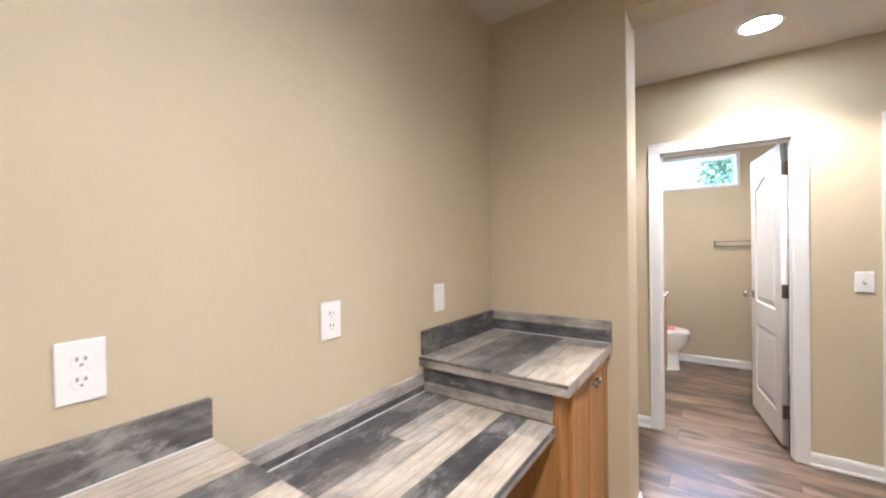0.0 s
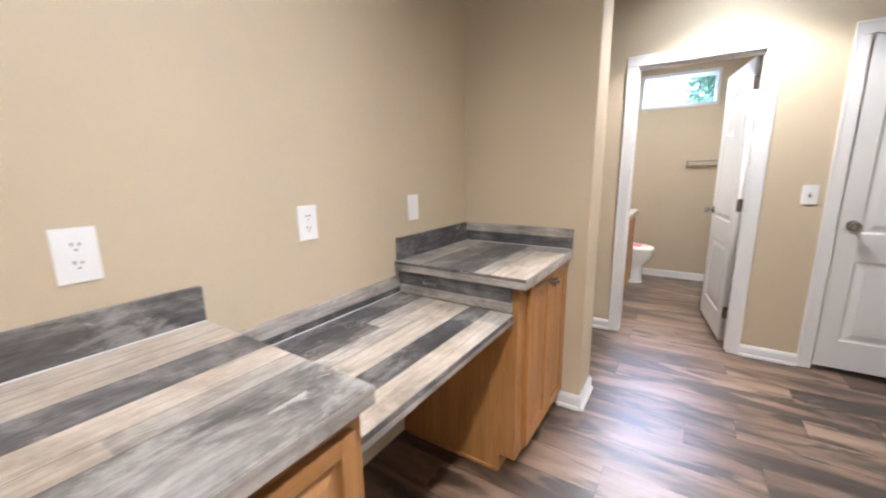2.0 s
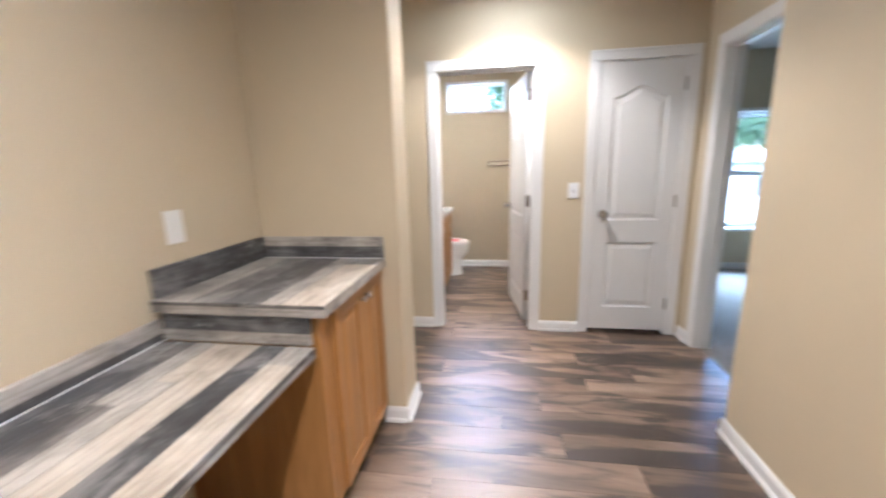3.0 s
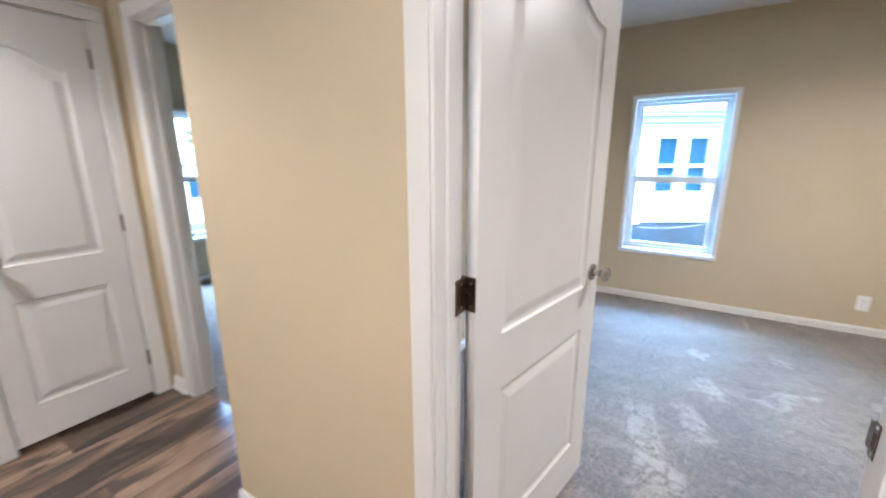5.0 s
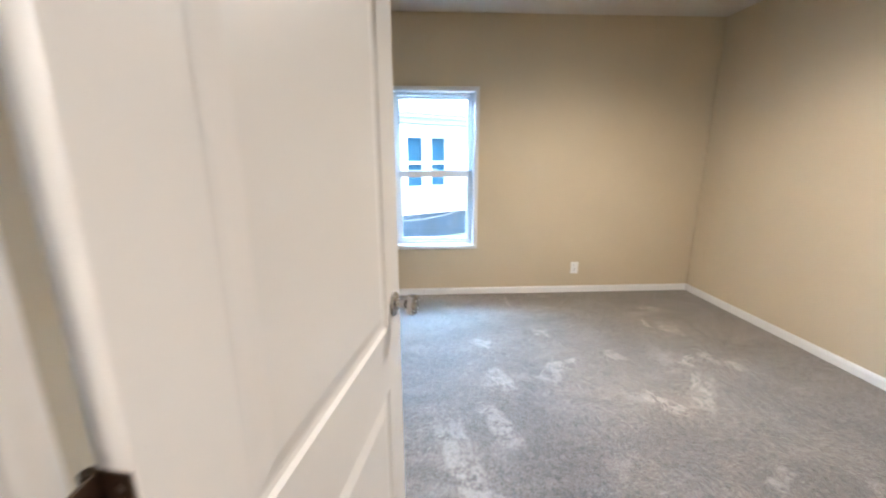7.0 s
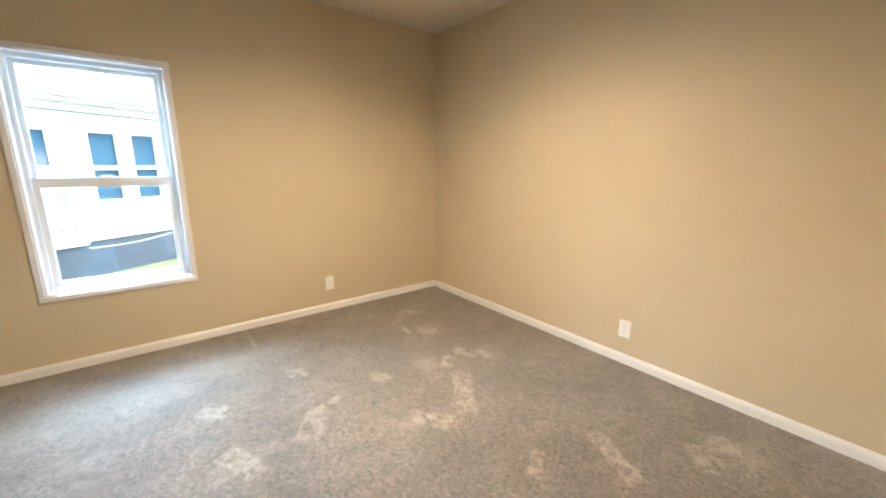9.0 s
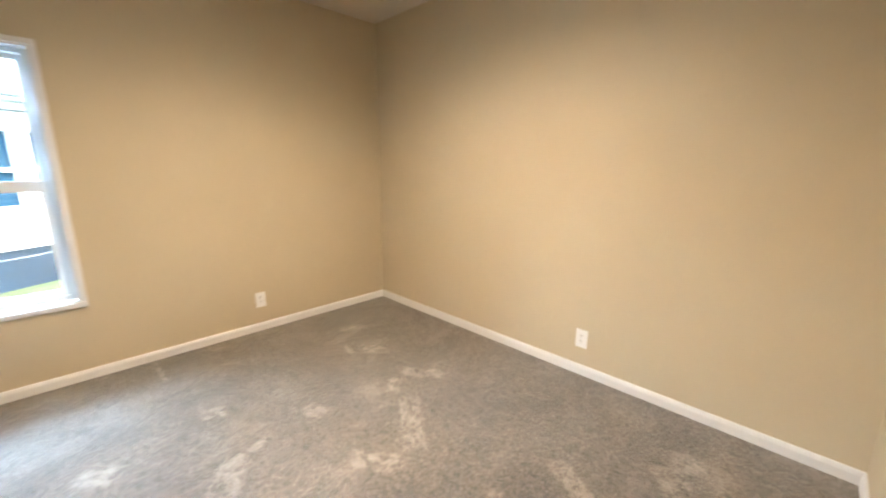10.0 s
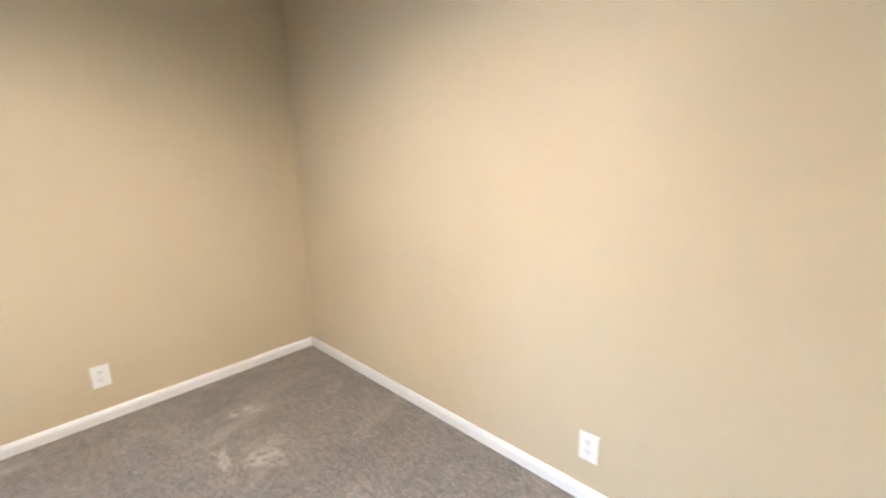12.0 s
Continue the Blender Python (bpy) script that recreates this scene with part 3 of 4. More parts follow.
def door_frame(name, label, low, high, near, far, m, stop_at=0.05, C=C, lap=0.006):
    """Casing, jambs and stops of a doorway: low to high along local x, wall from near to far along local y."""
    f = thing(name, label, "door frame", m, kind=STRUCT)
    for v, out in ((near, -1), (far, 1)):
        over = lap if out < 0 else 0.006
        for k, (a, b) in enumerate(((low - C, low + over), (high - over, high + C))):
            bm = bmesh.new()
            casing_bar(bm, a, b, 0.003, HEAD - 0.006, v, out)
            edge = (a, a + 0.016) if k == 0 else (b - 0.016, b)
            if C > 0.06:
                add_box(bm, edge[0], edge[1], min(v + out * 0.010, v + out * 0.014), max(v + out * 0.010, v + out * 0.014), 0.003, HEAD - 0.006, bevel=0.002)
            part("casing", bm, TRIM, f)
        bm = bmesh.new()
        casing_bar(bm, low - C, high + C, HEAD - 0.0055, HEAD + C, v, out)
        add_box(bm, low - C, high + C, min(v + out * 0.010, v + out * 0.014), max(v + out * 0.010, v + out * 0.014), HEAD + C - 0.016, HEAD + C, bevel=0.002)
        part("head_casing", bm, TRIM, f)
    part("jamb", boxes((low, low + 0.012, near, far, 0.003, HEAD), bevel=0.001), TRIM, f)
    part("jamb", boxes((high - 0.012, high, near, far, 0.003, HEAD), bevel=0.001), TRIM, f)
    part("head_jamb", boxes((low + 0.012, high - 0.012, near, far, HEAD - 0.014, HEAD), bevel=0.001), TRIM, f)
    s0, s1 = near + stop_at - 0.012, near + stop_at + 0.02
    part("door_stop", boxes((low + 0.012, low + 0.020, s0, s1, 0.003, HEAD - 0.014), bevel=0.003, segments=2), TRIM, f)
    part("door_stop", boxes((high - 0.020, high - 0.012, s0, s1, 0.003, HEAD - 0.014), bevel=0.003, segments=2), TRIM, f)
    part("door_stop", boxes((low + 0.022, high - 0.022, s0, s1, HEAD - 0.024, HEAD - 0.014), bevel=0.001), TRIM, f)
    return f


I4 = Matrix.Identity(4)
QUARTER = pose(0, 0, 0, 0, 0, 90)      # local x runs along world y, local y along world -x
door_frame("door_frame_1", "white moulded casing round the bathroom doorway", D_BATH[0], D_BATH[1], Y_BATH, Y_BATH2, I4)
door_frame("door_frame_2", "white moulded casing round the closet door", D_CLOSET[0], D_CLOSET[1], Y_BATH, Y_BATH2, I4, stop_at=0.085)
door_frame("door_frame_3", "white moulded casing round the room doorway", D_ROOM[0], D_ROOM[1], -X_ROOM, -X_HALL, QUARTER, stop_at=0.055, C=0.05, lap=-0.004)
door_frame("door_frame_4", "white moulded casing round the far doorway", D_FAR[0], D_FAR[1], -X_RECESS2, -X_RECESS, QUARTER, stop_at=0.055)

# ---- moulded two-panel doors ----


def panel_outline(x0, x1, z0, z1, rise):
    """A panel's outline, anticlockwise, with an ogee-shouldered arch of the given rise."""
    pts = [(x0, z0), (x1, z0)]
    if rise <= 0:
        return pts + [(x1, z1), (x0, z1)]
    n = 26
    for k in range(n + 1):
        u = 1 - k / n
        s = 0.5 - 0.5 * math.cos(2 * math.pi * u)
        pts.append((x0 + (x1 - x0) * u, z1 + rise * s ** 1.1))
    return pts


def inset(pts, d):
    """The outline moved inwards by d."""
    out, n = [], len(pts)
    for k in range(n):
        a, b, c = Vector(pts[k - 1]), Vector(pts[k]), Vector(pts[(k + 1) % n])
        e, f = (b - a).normalized(), (c - b).normalized()
        n1, n2 = Vector((-e.y, e.x)), Vector((-f.y, f.x))
        h = n1 + n2
        h = h / max(0.35, h.dot(n1)) if h.length > 1e-6 else n1
        out.append((b.x + h.x * d, b.y + h.y * d))
    return out


def panel_mesh(pts, face, way):
    """The sunk moulding and raised field of one panel on the plane y = face, standing out along way."""
    bm = bmesh.new()
    levels = [(0.0, 0.0), (0.007, -0.0065), (0.016, -0.008), (0.024, -0.0075), (0.050, -0.0015), (0.054, -0.001)]
    rings = [[bm.verts.new((x, face + way * depth, z)) for x, z in inset(pts, d)] for d, depth in levels]
    n = len(pts)
    for a, b in zip(rings, rings[1:]):
        for k in range(n):
            bm.faces.new((a[k], a[(k + 1) % n], b[(k + 1) % n], b[k]))
    bm.faces.new(rings[-1])
    bmesh.ops.recalc_face_normals(bm, faces=bm.faces[:])
    if bm.faces[-1:] and sum(f.normal.y * way for f in bm.faces) < 0:
        bmesh.ops.reverse_faces(bm, faces=bm.faces[:])
    return bm


def leaf_slab(width, height, y0, y1, outlines):
    """The door's slab with holes where its panels sit."""
    return slab_mesh([(0, 0), (width, 0), (width, height), (0, height)], outlines, y0, y1)


KNOB = [(0.0, 0.0), (0.032, 0.0), (0.033, 0.004), (0.030, 0.009), (0.016, 0.012), (0.0115, 0.018), (0.0115, 0.032), (0.019, 0.037),
        (0.0265, 0.044), (0.0285, 0.052), (0.027, 0.060), (0.020, 0.066), (0.0, 0.067)]


def panel_door(name, label, width, m, side, knob_z=0.957):
    """A moulded two-panel door with its pin at the origin and the leaf along local x; side: where the face lies that shows when shut."""
    d = thing(name, label, "door", m)
    y0, y1 = (0.004, 0.039) if side > 0 else (-0.039, -0.004)
    x0, w, h = 0.004, width, 1.995
    mx = 0.115 if w > 0.65 else 0.10
    top = panel_outline(mx, w - mx, 0.875, 1.755, 0.072)
    low = panel_outline(mx, w - mx, 0.185, 0.705, 0)
    leaf = part("leaf", leaf_slab(w, h, y0, y1, [top, low]), DOOR, d)
    leaf.location = (x0, 0, 0.034)
    for pts in (top, low):
        part("panel", panel_mesh(pts, y0, -1), DOOR, leaf)
        part("panel", panel_mesh(pts, y1, 1), DOOR, leaf)
    for face, way in ((y0, -1), (y1, 1)):
        k = part("door_knob", lathe(bmesh.new(), KNOB, pose(0, 0, 0, 90 if way < 0 else -90)), NICKEL, d, "brushed nickel knob", True)
        k.location = (x0 + w - 0.062, face, knob_z)
    part("latch_plate", boxes((x0 + w, x0 + w + 0.002, (y0 + y1) / 2 - 0.0125, (y0 + y1) / 2 + 0.0125, knob_z - 0.028, knob_z + 0.028), bevel=0.0005), NICKEL, d)
    return d


def hinges(door, heights, wide_face, label="dark worn metal hinge"):
    """Butt hinges: a knuckle at the pin, one leaf on the door's edge and one towards the jamb."""
    for z in heights:
        bm = bmesh.new()
        for k in range(5):
            a = z - 0.045 + k * 0.018
            lathe(bm, [(0.0, a), (0.0062, a), (0.0062, a + 0.0172), (0.0, a + 0.0172)], None, 12)
        h = part("hinge", bm, BRONZE, door, label, True)
        add = bmesh.new()
        add_box(add, 0.0015, 0.0037, min(0, wide_face * 0.036), max(0, wide_face * 0.036), z - 0.045, z + 0.045)
        part("hinge_leaf", add, BRONZE, h)
        for dz in (-0.03, 0.0, 0.03):
            part("screw", lathe(bmesh.new(), [(0.0, 0.0), (0.0022, 0.0), (0.0042, 0.0009), (0.0042, 0.0014)], pose(0.0001, wide_face * (0.024 if dz else 0.016), z + dz, 0, 90), 10), NICKEL, h, "small bright screw head", True)


HZ = (0.255, 1.05, 1.86)
# bathroom door, open into the bathroom
bath_door = panel_door("door_1", "white two-panel bathroom door standing open", 0.712, pose(1.446, 4.243, 0, 0, 0, 98.5), 1)
hinges(bath_door, HZ, 1)
# closet door, shut, flush with the hall wall's face
closet_door = panel_door("door_2", "white arched two-panel closet door, shut", 0.562, pose(2.476, Y_BATH - 0.002, 0, 0, 0, 180), -1)
hinges(closet_door, HZ, -1, "pale painted hinge")
# room door, open into the carpeted room
room_door = panel_door("door_3", "white two-panel door standing open over carpet", 0.771, pose(2.449, 2.008, 0, 0, 0, -11.5), -1)
hinges(room_door, HZ, -1)


hook = thing("robe_hook", "small white hook stuck on the bathroom door", "hook", pose(1.446, 4.243, 0, 0, 0, 98.5))
part("base", boxes((0.33, 0.365, 0.0405, 0.046, 1.535, 1.58), bevel=0.002, segments=2), PLASTIC, hook)
part("prong", lathe(bmesh.new(), [(0.0, 0.0), (0.005, 0.0), (0.004, 0.022), (0.008, 0.028), (0.0, 0.032)], pose(0.3475, 0.0455, 1.548, -70), 12), PLASTIC, hook, smooth=True)


def jamb_leaf(name, x0, x1, y0, y1, z, frame_label, face):
    """A hinge's fixed leaf with three screws; face: the axis and way in which it looks."""
    h = single(name, boxes((x0, x1, y0, y1, z - 0.045, z + 0.045), bevel=0.0008), BRONZE, frame_label, "hinge leaf")
    for dz in (-0.03, 0.0, 0.03):
        if face == "y":
            m = pose((x0 + x1) / 2 + (0.004 if dz else -0.006), y0 - 0.001, z + dz, -90)
        else:
            m = pose(x0 - 0.001, (y0 + y1) / 2 + (0.004 if dz else -0.006), z + dz, 0, 90)
        part("screw", lathe(bmesh.new(), [(0.0, 0.0), (0.0022, 0.0), (0.0042, 0.0009), (0.0042, 0.0014)], m, 10), NICKEL, h, "small bright screw head", True)
    return h


for z in HZ:
    jamb_leaf("hinge_plate", 2.398, 2.446, 2.000, 2.0035, z, "dark worn hinge plate on the white jamb", "y")
    jamb_leaf("hinge_plate", 1.4435, 1.4475, 4.198, 4.236, z, "dark worn hinge plate on the white jamb", "x")
J = D_ROOM[0] + 0.012
strike = single("strike_plate", boxes((2.412, 2.432, J + 0.0002, J + 0.0018, 0.925, 0.985), (2.432, 2.447, J - 0.001, J + 0.0008, 0.932, 0.978), bevel=0.0006), BRONZE, "small worn metal strike plate on the white jamb", "strike plate")
part("latch_hole", boxes((2.416, 2.427, J + 0.0016, J + 0.0022, 0.942, 0.968)), BARK, strike, "bare brown wood in the latch hole")
for z in (0.932, 0.978):
    part("screw", lathe(bmesh.new(), [(0.0, 0.0), (0.0022, 0.0), (0.0042, 0.0009), (0.0042, 0.0014)], pose(2.421, J + 0.0028, z, 90), 10), NICKEL, strike, "small bright screw head", True)

# ---- windows ----


def sash_window(name, label, low, high, sill, head, m, depth=0.15, hung=True, trim=0.032):
    """A vinyl window in an opening: low to high along local x; the room lies at local -y, the outside at +y."""
    w = thing(name, label, "window", m, kind=STRUCT)
    bars = [(low - trim, high + trim, -0.012, 0.0, head, head + trim), (low - trim, high + trim, -0.014, 0.0, sill - trim, sill),
            (low - trim, low, -0.012, 0.0, sill, head), (high, high + trim, -0.012, 0.0, sill, head)]
    for b in bars:
        part("window_trim", boxes(b, bevel=0.003, segments=2), TRIM, w)
    liner = [(low, low + 0.008, 0.0, depth - 0.06, sill + 0.008, head - 0.008), (high - 0.008, high, 0.0, depth - 0.06, sill + 0.008, head - 0.008),
             (low, high, 0.0, depth - 0.06, head - 0.008, head), (low, high, 0.0, depth - 0.06, sill, sill + 0.008)]
    for b in liner:
        part("reveal", boxes(b, bevel=0.001), TRIM, w)
    fw, y0, y1 = (0.034 if hung else 0.014), depth - 0.075, depth + 0.01
    frame_bars = [(low, low + fw, y0, y1, sill, head), (high - fw, high, y0, y1, sill, head),
                  (low + fw, high - fw, y0, y1, head - fw, head), (low + fw, high - fw, y0, y1, sill, sill + fw)]
    for b in frame_bars:
        part("window_frame", boxes(b, bevel=0.003), VINYL, w)
    ix0, ix1, iz0, iz1 = low + fw, high - fw, sill + fw, head - fw

    def sash(name, z0, z1, ya, yb, rail, top=None):
        top = top or rail
        s = part(name, boxes((ix0, ix0 + rail, ya, yb, z0, z1), (ix1 - rail, ix1, ya, yb, z0, z1),
                             (ix0 + rail, ix1 - rail, ya, yb, z1 - top, z1), (ix0 + rail, ix1 - rail, ya, yb, z0, z0 + rail)), VINYL, w)
        p = part("pane", boxes((ix0 + rail - 0.004, ix1 - rail + 0.004, (ya + yb) / 2 - 0.003, (ya + yb) / 2 + 0.003, z0 + rail - 0.004, z1 - top + 0.004)), GLASS, s)
        p.visible_shadow = False
        return s

    if hung:
        mid = (sill + head) / 2 - 0.02
        sash("upper_sash", mid - 0.006, iz1, y0 + 0.045, y0 + 0.072, 0.026)
        sash("lower_sash", iz0, mid + 0.026, y0 + 0.010, y0 + 0.040, 0.032, 0.062)
        part("sash_lock", boxes(((low + high) / 2 - 0.03, (low + high) / 2 + 0.03, y0 + 0.008, y0 + 0.035, mid + 0.0265, mid + 0.038), bevel=0.003), VINYL, w)
    else:
        sash("sash", iz0, iz1, y0 + 0.02, y0 + 0.05, 0.010)
    return w


# local x runs along world -y, local y along world +x
sash_window("window_1", "tall white single-hung vinyl window in beige wall", -W_ROOM[1], -W_ROOM[0], W_ROOM[2], W_ROOM[3], pose(X_EAST, 0, 0, 0, 0, -90))
sash_window("window_2", "small high white bathroom window", W_BATH[0], W_BATH[1], W_BATH[2], W_BATH[3], pose(0, Y_NORTH, 0), hung=False, trim=0.028)
sash_window("window_3", "white single-hung window of the far room", W_FAR[0], W_FAR[1], W_FAR[2], W_FAR[3], pose(0, Y_NORTH, 0))

# ---- ceiling lights ----


def recessed_light(place, label):
    t = thing("recessed_light", label, "ceiling light", pose(*place), "recessed ceiling lights")
    part("trim_ring", lathe(bmesh.new(), [(0.084, -0.003), (0.088, -0.009), (0.101, -0.006), (0.106, 0.0), (0.084, 0.0)], None, 40), PLASTIC, t, smooth=True)
    part("lens", lathe(bmesh.new(), [(0.0, -0.006), (0.064, -0.0055), (0.086, -0.002)], None, 40), GLOW, t, "glowing frosted lens", True)
    return t


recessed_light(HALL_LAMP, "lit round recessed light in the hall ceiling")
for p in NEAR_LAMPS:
    recessed_light(p, "unseen lit round recessed light over the desk area")
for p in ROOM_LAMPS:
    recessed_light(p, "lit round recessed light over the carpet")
recessed_light(BATH_FILL, "unseen round light added to fill the bathroom")

# ---- plates on walls ----


def wall_plate(label, category, m, kind="outlet", group="", w=0.076, h=0.120):
    """A cover plate in the local xz plane, facing local -y."""
    t = thing("outlet" if kind != "switch" else "light_switch", label, category, m, group)
    bm = bmesh.new()
    add_box(bm, -w / 2, w / 2, -0.007, 0.0, -h / 2, h / 2, bevel=0.003, segments=2)
    part("cover_plate", bm, PLASTIC, t)
    if kind == "outlet":
        for z in (0.0205, -0.0205):
            bm = bmesh.new()
            lathe(bm, [(0.0, 0.0), (0.0165, 0.0), (0.0175, -0.0015), (0.0175, -0.004)], pose(0, -0.0078, z, 90), 20)
            s = part("socket", bm, PLASTIC, t, smooth=True)
            for x, hh in ((-0.0065, 0.0085), (0.0065, 0.007)):
                part("slot", boxes((x - 0.0015, x + 0.0015, -0.0086, -0.0076, z + 0.001, z + 0.001 + hh)), SLOT, s)
            part("ground_hole", lathe(bmesh.new(), [(0.0, 0.0), (0.0024, 0.0), (0.0024, 0.0008)], pose(0, -0.0086, z - 0.0075, -90), 10), SLOT, s)
    elif kind == "switch":
        part("toggle", boxes((-0.005, 0.005, -0.019, -0.007, -0.004, 0.012), bevel=0.002), PLASTIC, t)
        part("slot", boxes((-0.0065, 0.0065, -0.0074, -0.0068, -0.013, 0.013)), SLOT, t)
    for z in ((0.0,) if kind == "outlet" else (0.03, -0.03)):
        part("screw", lathe(bmesh.new(), [(0.0, 0.0), (0.0028, 0.0), (0.003, 0.001)], pose(0, -0.0082, z, -90), 10), VINYL, t)
    return t


ON_DESK_WALL = 90       # a plate's face turned to +x
for y, lab in ((1.107, "white double-socket outlet above the near counter"), (1.722, "white double-socket outlet above the low desk")):
    wall_plate(lab, "outlet", pose(0.0, y, 1.138, 0, 0, ON_DESK_WALL), "outlet", "outlets over the desk", 0.079, 0.124)
wall_plate("white blank wall plate beside the raised counter", "wall plate", pose(0.0, 2.338, 1.142, 0, 0, ON_DESK_WALL), "blank", "outlets over the desk", 0.079, 0.124)
wall_plate("white toggle switch between two white doors", "light switch", pose(1.757, Y_BATH, 1.138), "switch", "", 0.079, 0.118)
wall_plate("white outlet low on the window wall", "outlet", pose(X_EAST, 0.242, 0.258, 0, 0, -90), "outlet", "room outlets")
wall_plate("white outlet low on the bare wall", "outlet", pose(3.687, Y_SOUTH, 0.245, 0, 0, 180), "outlet", "room outlets")

# ---- desk, counters and cabinets ----


def slab(x0, x1, y0, y1, z0, z1):
    return boxes((x0, x1, y0, y1, z0, z1), bevel=0.003, segments=2)


Y_NEAR = 1.345
near = thing("near_counter", "laminate counter printed like grey and tan boards", "countertop")
part("worktop", slab(0.001, 0.655, -0.2, Y_NEAR, 0.866, 0.906), LAM_NEAR, near)
part("edge_band", boxes((0.6552, 0.6564, -0.2, Y_NEAR, 0.867, 0.9035)), LAM_EDGE_HIGH, near)
part("edge_band", boxes((0.001, 0.654, Y_NEAR + 0.0002, Y_NEAR + 0.0014, 0.867, 0.9035)), LAM_EDGE_X, near)
part("backsplash", slab(0.001, 0.021, -0.2, Y_NEAR, 0.906, 1.007), LAM_DARK, near)
part("caulk_line", boxes((0.021, 0.0245, -0.2, Y_NEAR - 0.002, 0.9062, 0.9092)), TRIM, near)

desk = thing("low_desk", "low laminate desk printed like weathered boards", "desk")
part("desktop", slab(0.001, 0.592, Y_NEAR - 0.012, 2.196, 0.716, 0.754), LAM_LOW, desk)
part("edge_band", boxes((0.5922, 0.5934, Y_NEAR - 0.012, 2.196, 0.717, 0.7515)), LAM_EDGE_Y, desk)
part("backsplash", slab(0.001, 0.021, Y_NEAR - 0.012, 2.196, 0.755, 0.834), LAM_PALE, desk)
part("end_splash", slab(0.021, 0.580, 2.196, 2.214, 0.755, 0.861), LAM_END, desk)
part("caulk_line", boxes((0.021, 0.0245, Y_NEAR, 2.195, 0.7542, 0.7575)), TRIM, desk)
part("support_panel", slab(0.50, 0.516, Y_NEAR - 0.012, 1.655, 0.628, 0.715), GREY_PANEL, desk, "grey support board under the desktop")

high = thing("raised_counter", "raised laminate counter printed like dark boards", "countertop")
part("worktop", slab(0.001, 0.645, 2.186, Y_STUB - 0.001, 0.862, 0.906), LAM_HIGH, high)
part("edge_band", boxes((0.002, 0.644, 2.1846, 2.1858, 0.863, 0.9035)), LAM_EDGE_X, high)
part("edge_band", boxes((0.6452, 0.6464, 2.187, Y_STUB - 0.002, 0.863, 0.9035)), LAM_EDGE_HIGH, high)
part("backsplash", slab(0.001, 0.021, 2.198, Y_STUB - 0.021, 0.907, 1.012), LAM_HDARK, high)
part("end_splash", slab(0.001, 0.645, Y_STUB - 0.021, Y_STUB - 0.001, 0.907, 1.012), LAM_END2, high)
part("caulk_line", boxes((0.021, 0.64, Y_STUB - 0.0245, Y_STUB - 0.021, 0.9062, 0.9092)), TRIM, high)

CAB_KNOB = [(0.0, 0.0), (0.008, 0.0), (0.0055, 0.003), (0.0055, 0.012), (0.012, 0.017), (0.0155, 0.022), (0.014, 0.028), (0.0, 0.030)]


def raised_door(parent, y0, y1, z0, z1, x, rail=0.055, name="door"):
    """A frame-and-panel cabinet front on the plane x, facing +x."""
    t = 0.019
    d = part(name, boxes((x, x + 0.008, y0 + 0.004, y1 - 0.004, z0 + 0.004, z1 - 0.004)), OAK, parent)
    for b in ((y0, y0 + rail, z0, z1), (y1 - rail, y1, z0, z1)):
        part("stile", boxes((x, x + t, *b), bevel=0.003, segments=2), OAK, d)
    for zz in ((z0, z0 + rail), (z1 - rail, z1)):
        part("rail", boxes((x, x + t - 0.0005, y0 + rail - 0.001, y1 - rail + 0.001, *zz), bevel=0.002), OAK_Y, d)
    a0, a1, c0, c1 = y0 + rail - 0.002, y1 - rail + 0.002, z0 + rail - 0.002, z1 - rail + 0.002
    bm = bmesh.new()
    rings = []
    for ins, depth in ((0.0, 0.014), (0.004, 0.0085), (0.010, 0.0085), (0.034, 0.016), (0.037, 0.0165)):
        ii = min(ins, (a1 - a0) / 2 - 0.012)
        rings.append([bm.verts.new((x + depth, yy, zz)) for yy, zz in ((a0 + ii, c0 + ii), (a1 - ii, c0 + ii), (a1 - ii, c1 - ii), (a0 + ii, c1 - ii))])
    for a, b in zip(rings, rings[1:]):
        for k in range(4):
            bm.faces.new((a[k], a[(k + 1) % 4], b[(k + 1) % 4], b[k]))
    bm.faces.new(rings[-1])
    bmesh.ops.recalc_face_normals(bm, faces=bm.faces[:])
    part("field_panel", bm, OAK, d)
    return d


def cabinet_knob(parent, x, y, z):
    return part("knob", lathe(bmesh.new(), CAB_KNOB, pose(x, y, z, 0, 90), 18), NICKEL, parent, "brushed nickel knob", True)


def base_cabinet(label, y0, y1, x1, top, stile=0.045, toe=0.085):
    c = thing("base_cabinet", label, "cabinet", group="oak desk cabinets")
    for ya, yb in ((y0, y0 + 0.016), (y1 - 0.016, y1)):
        part("side_panel", boxes((0.001, x1 - 0.075, ya, yb, 0.0, top), (x1 - 0.075, x1 - 0.019, ya, yb, toe, top)), OAK, c)
    part("bottom", boxes((0.001, x1 - 0.019, y0 + 0.016, y1 - 0.016, toe, toe + 0.016)), OAK_Y, c)
    part("toe_board", boxes((x1 - 0.092, x1 - 0.076, y0 + 0.016, y1 - 0.016, 0.0, toe)), OAK_Y, c)
    for ya, yb in ((y0 - 0.001, y0 + stile), (y1 - 0.045, y1 + 0.0)):
        part("stile", boxes((x1 - 0.019, x1, ya, yb, toe - 0.004, top), bevel=0.0015), OAK, c)
    part("top_rail", boxes((x1 - 0.019, x1 - 0.0005, y0 + 0.045, y1 - 0.045, top - 0.05, top)), OAK_Y, c)
    part("bottom_rail", boxes((x1 - 0.019, x1 - 0.0005, y0 + 0.045, y1 - 0.045, toe - 0.004, toe + 0.035)), OAK_Y, c)
    return c


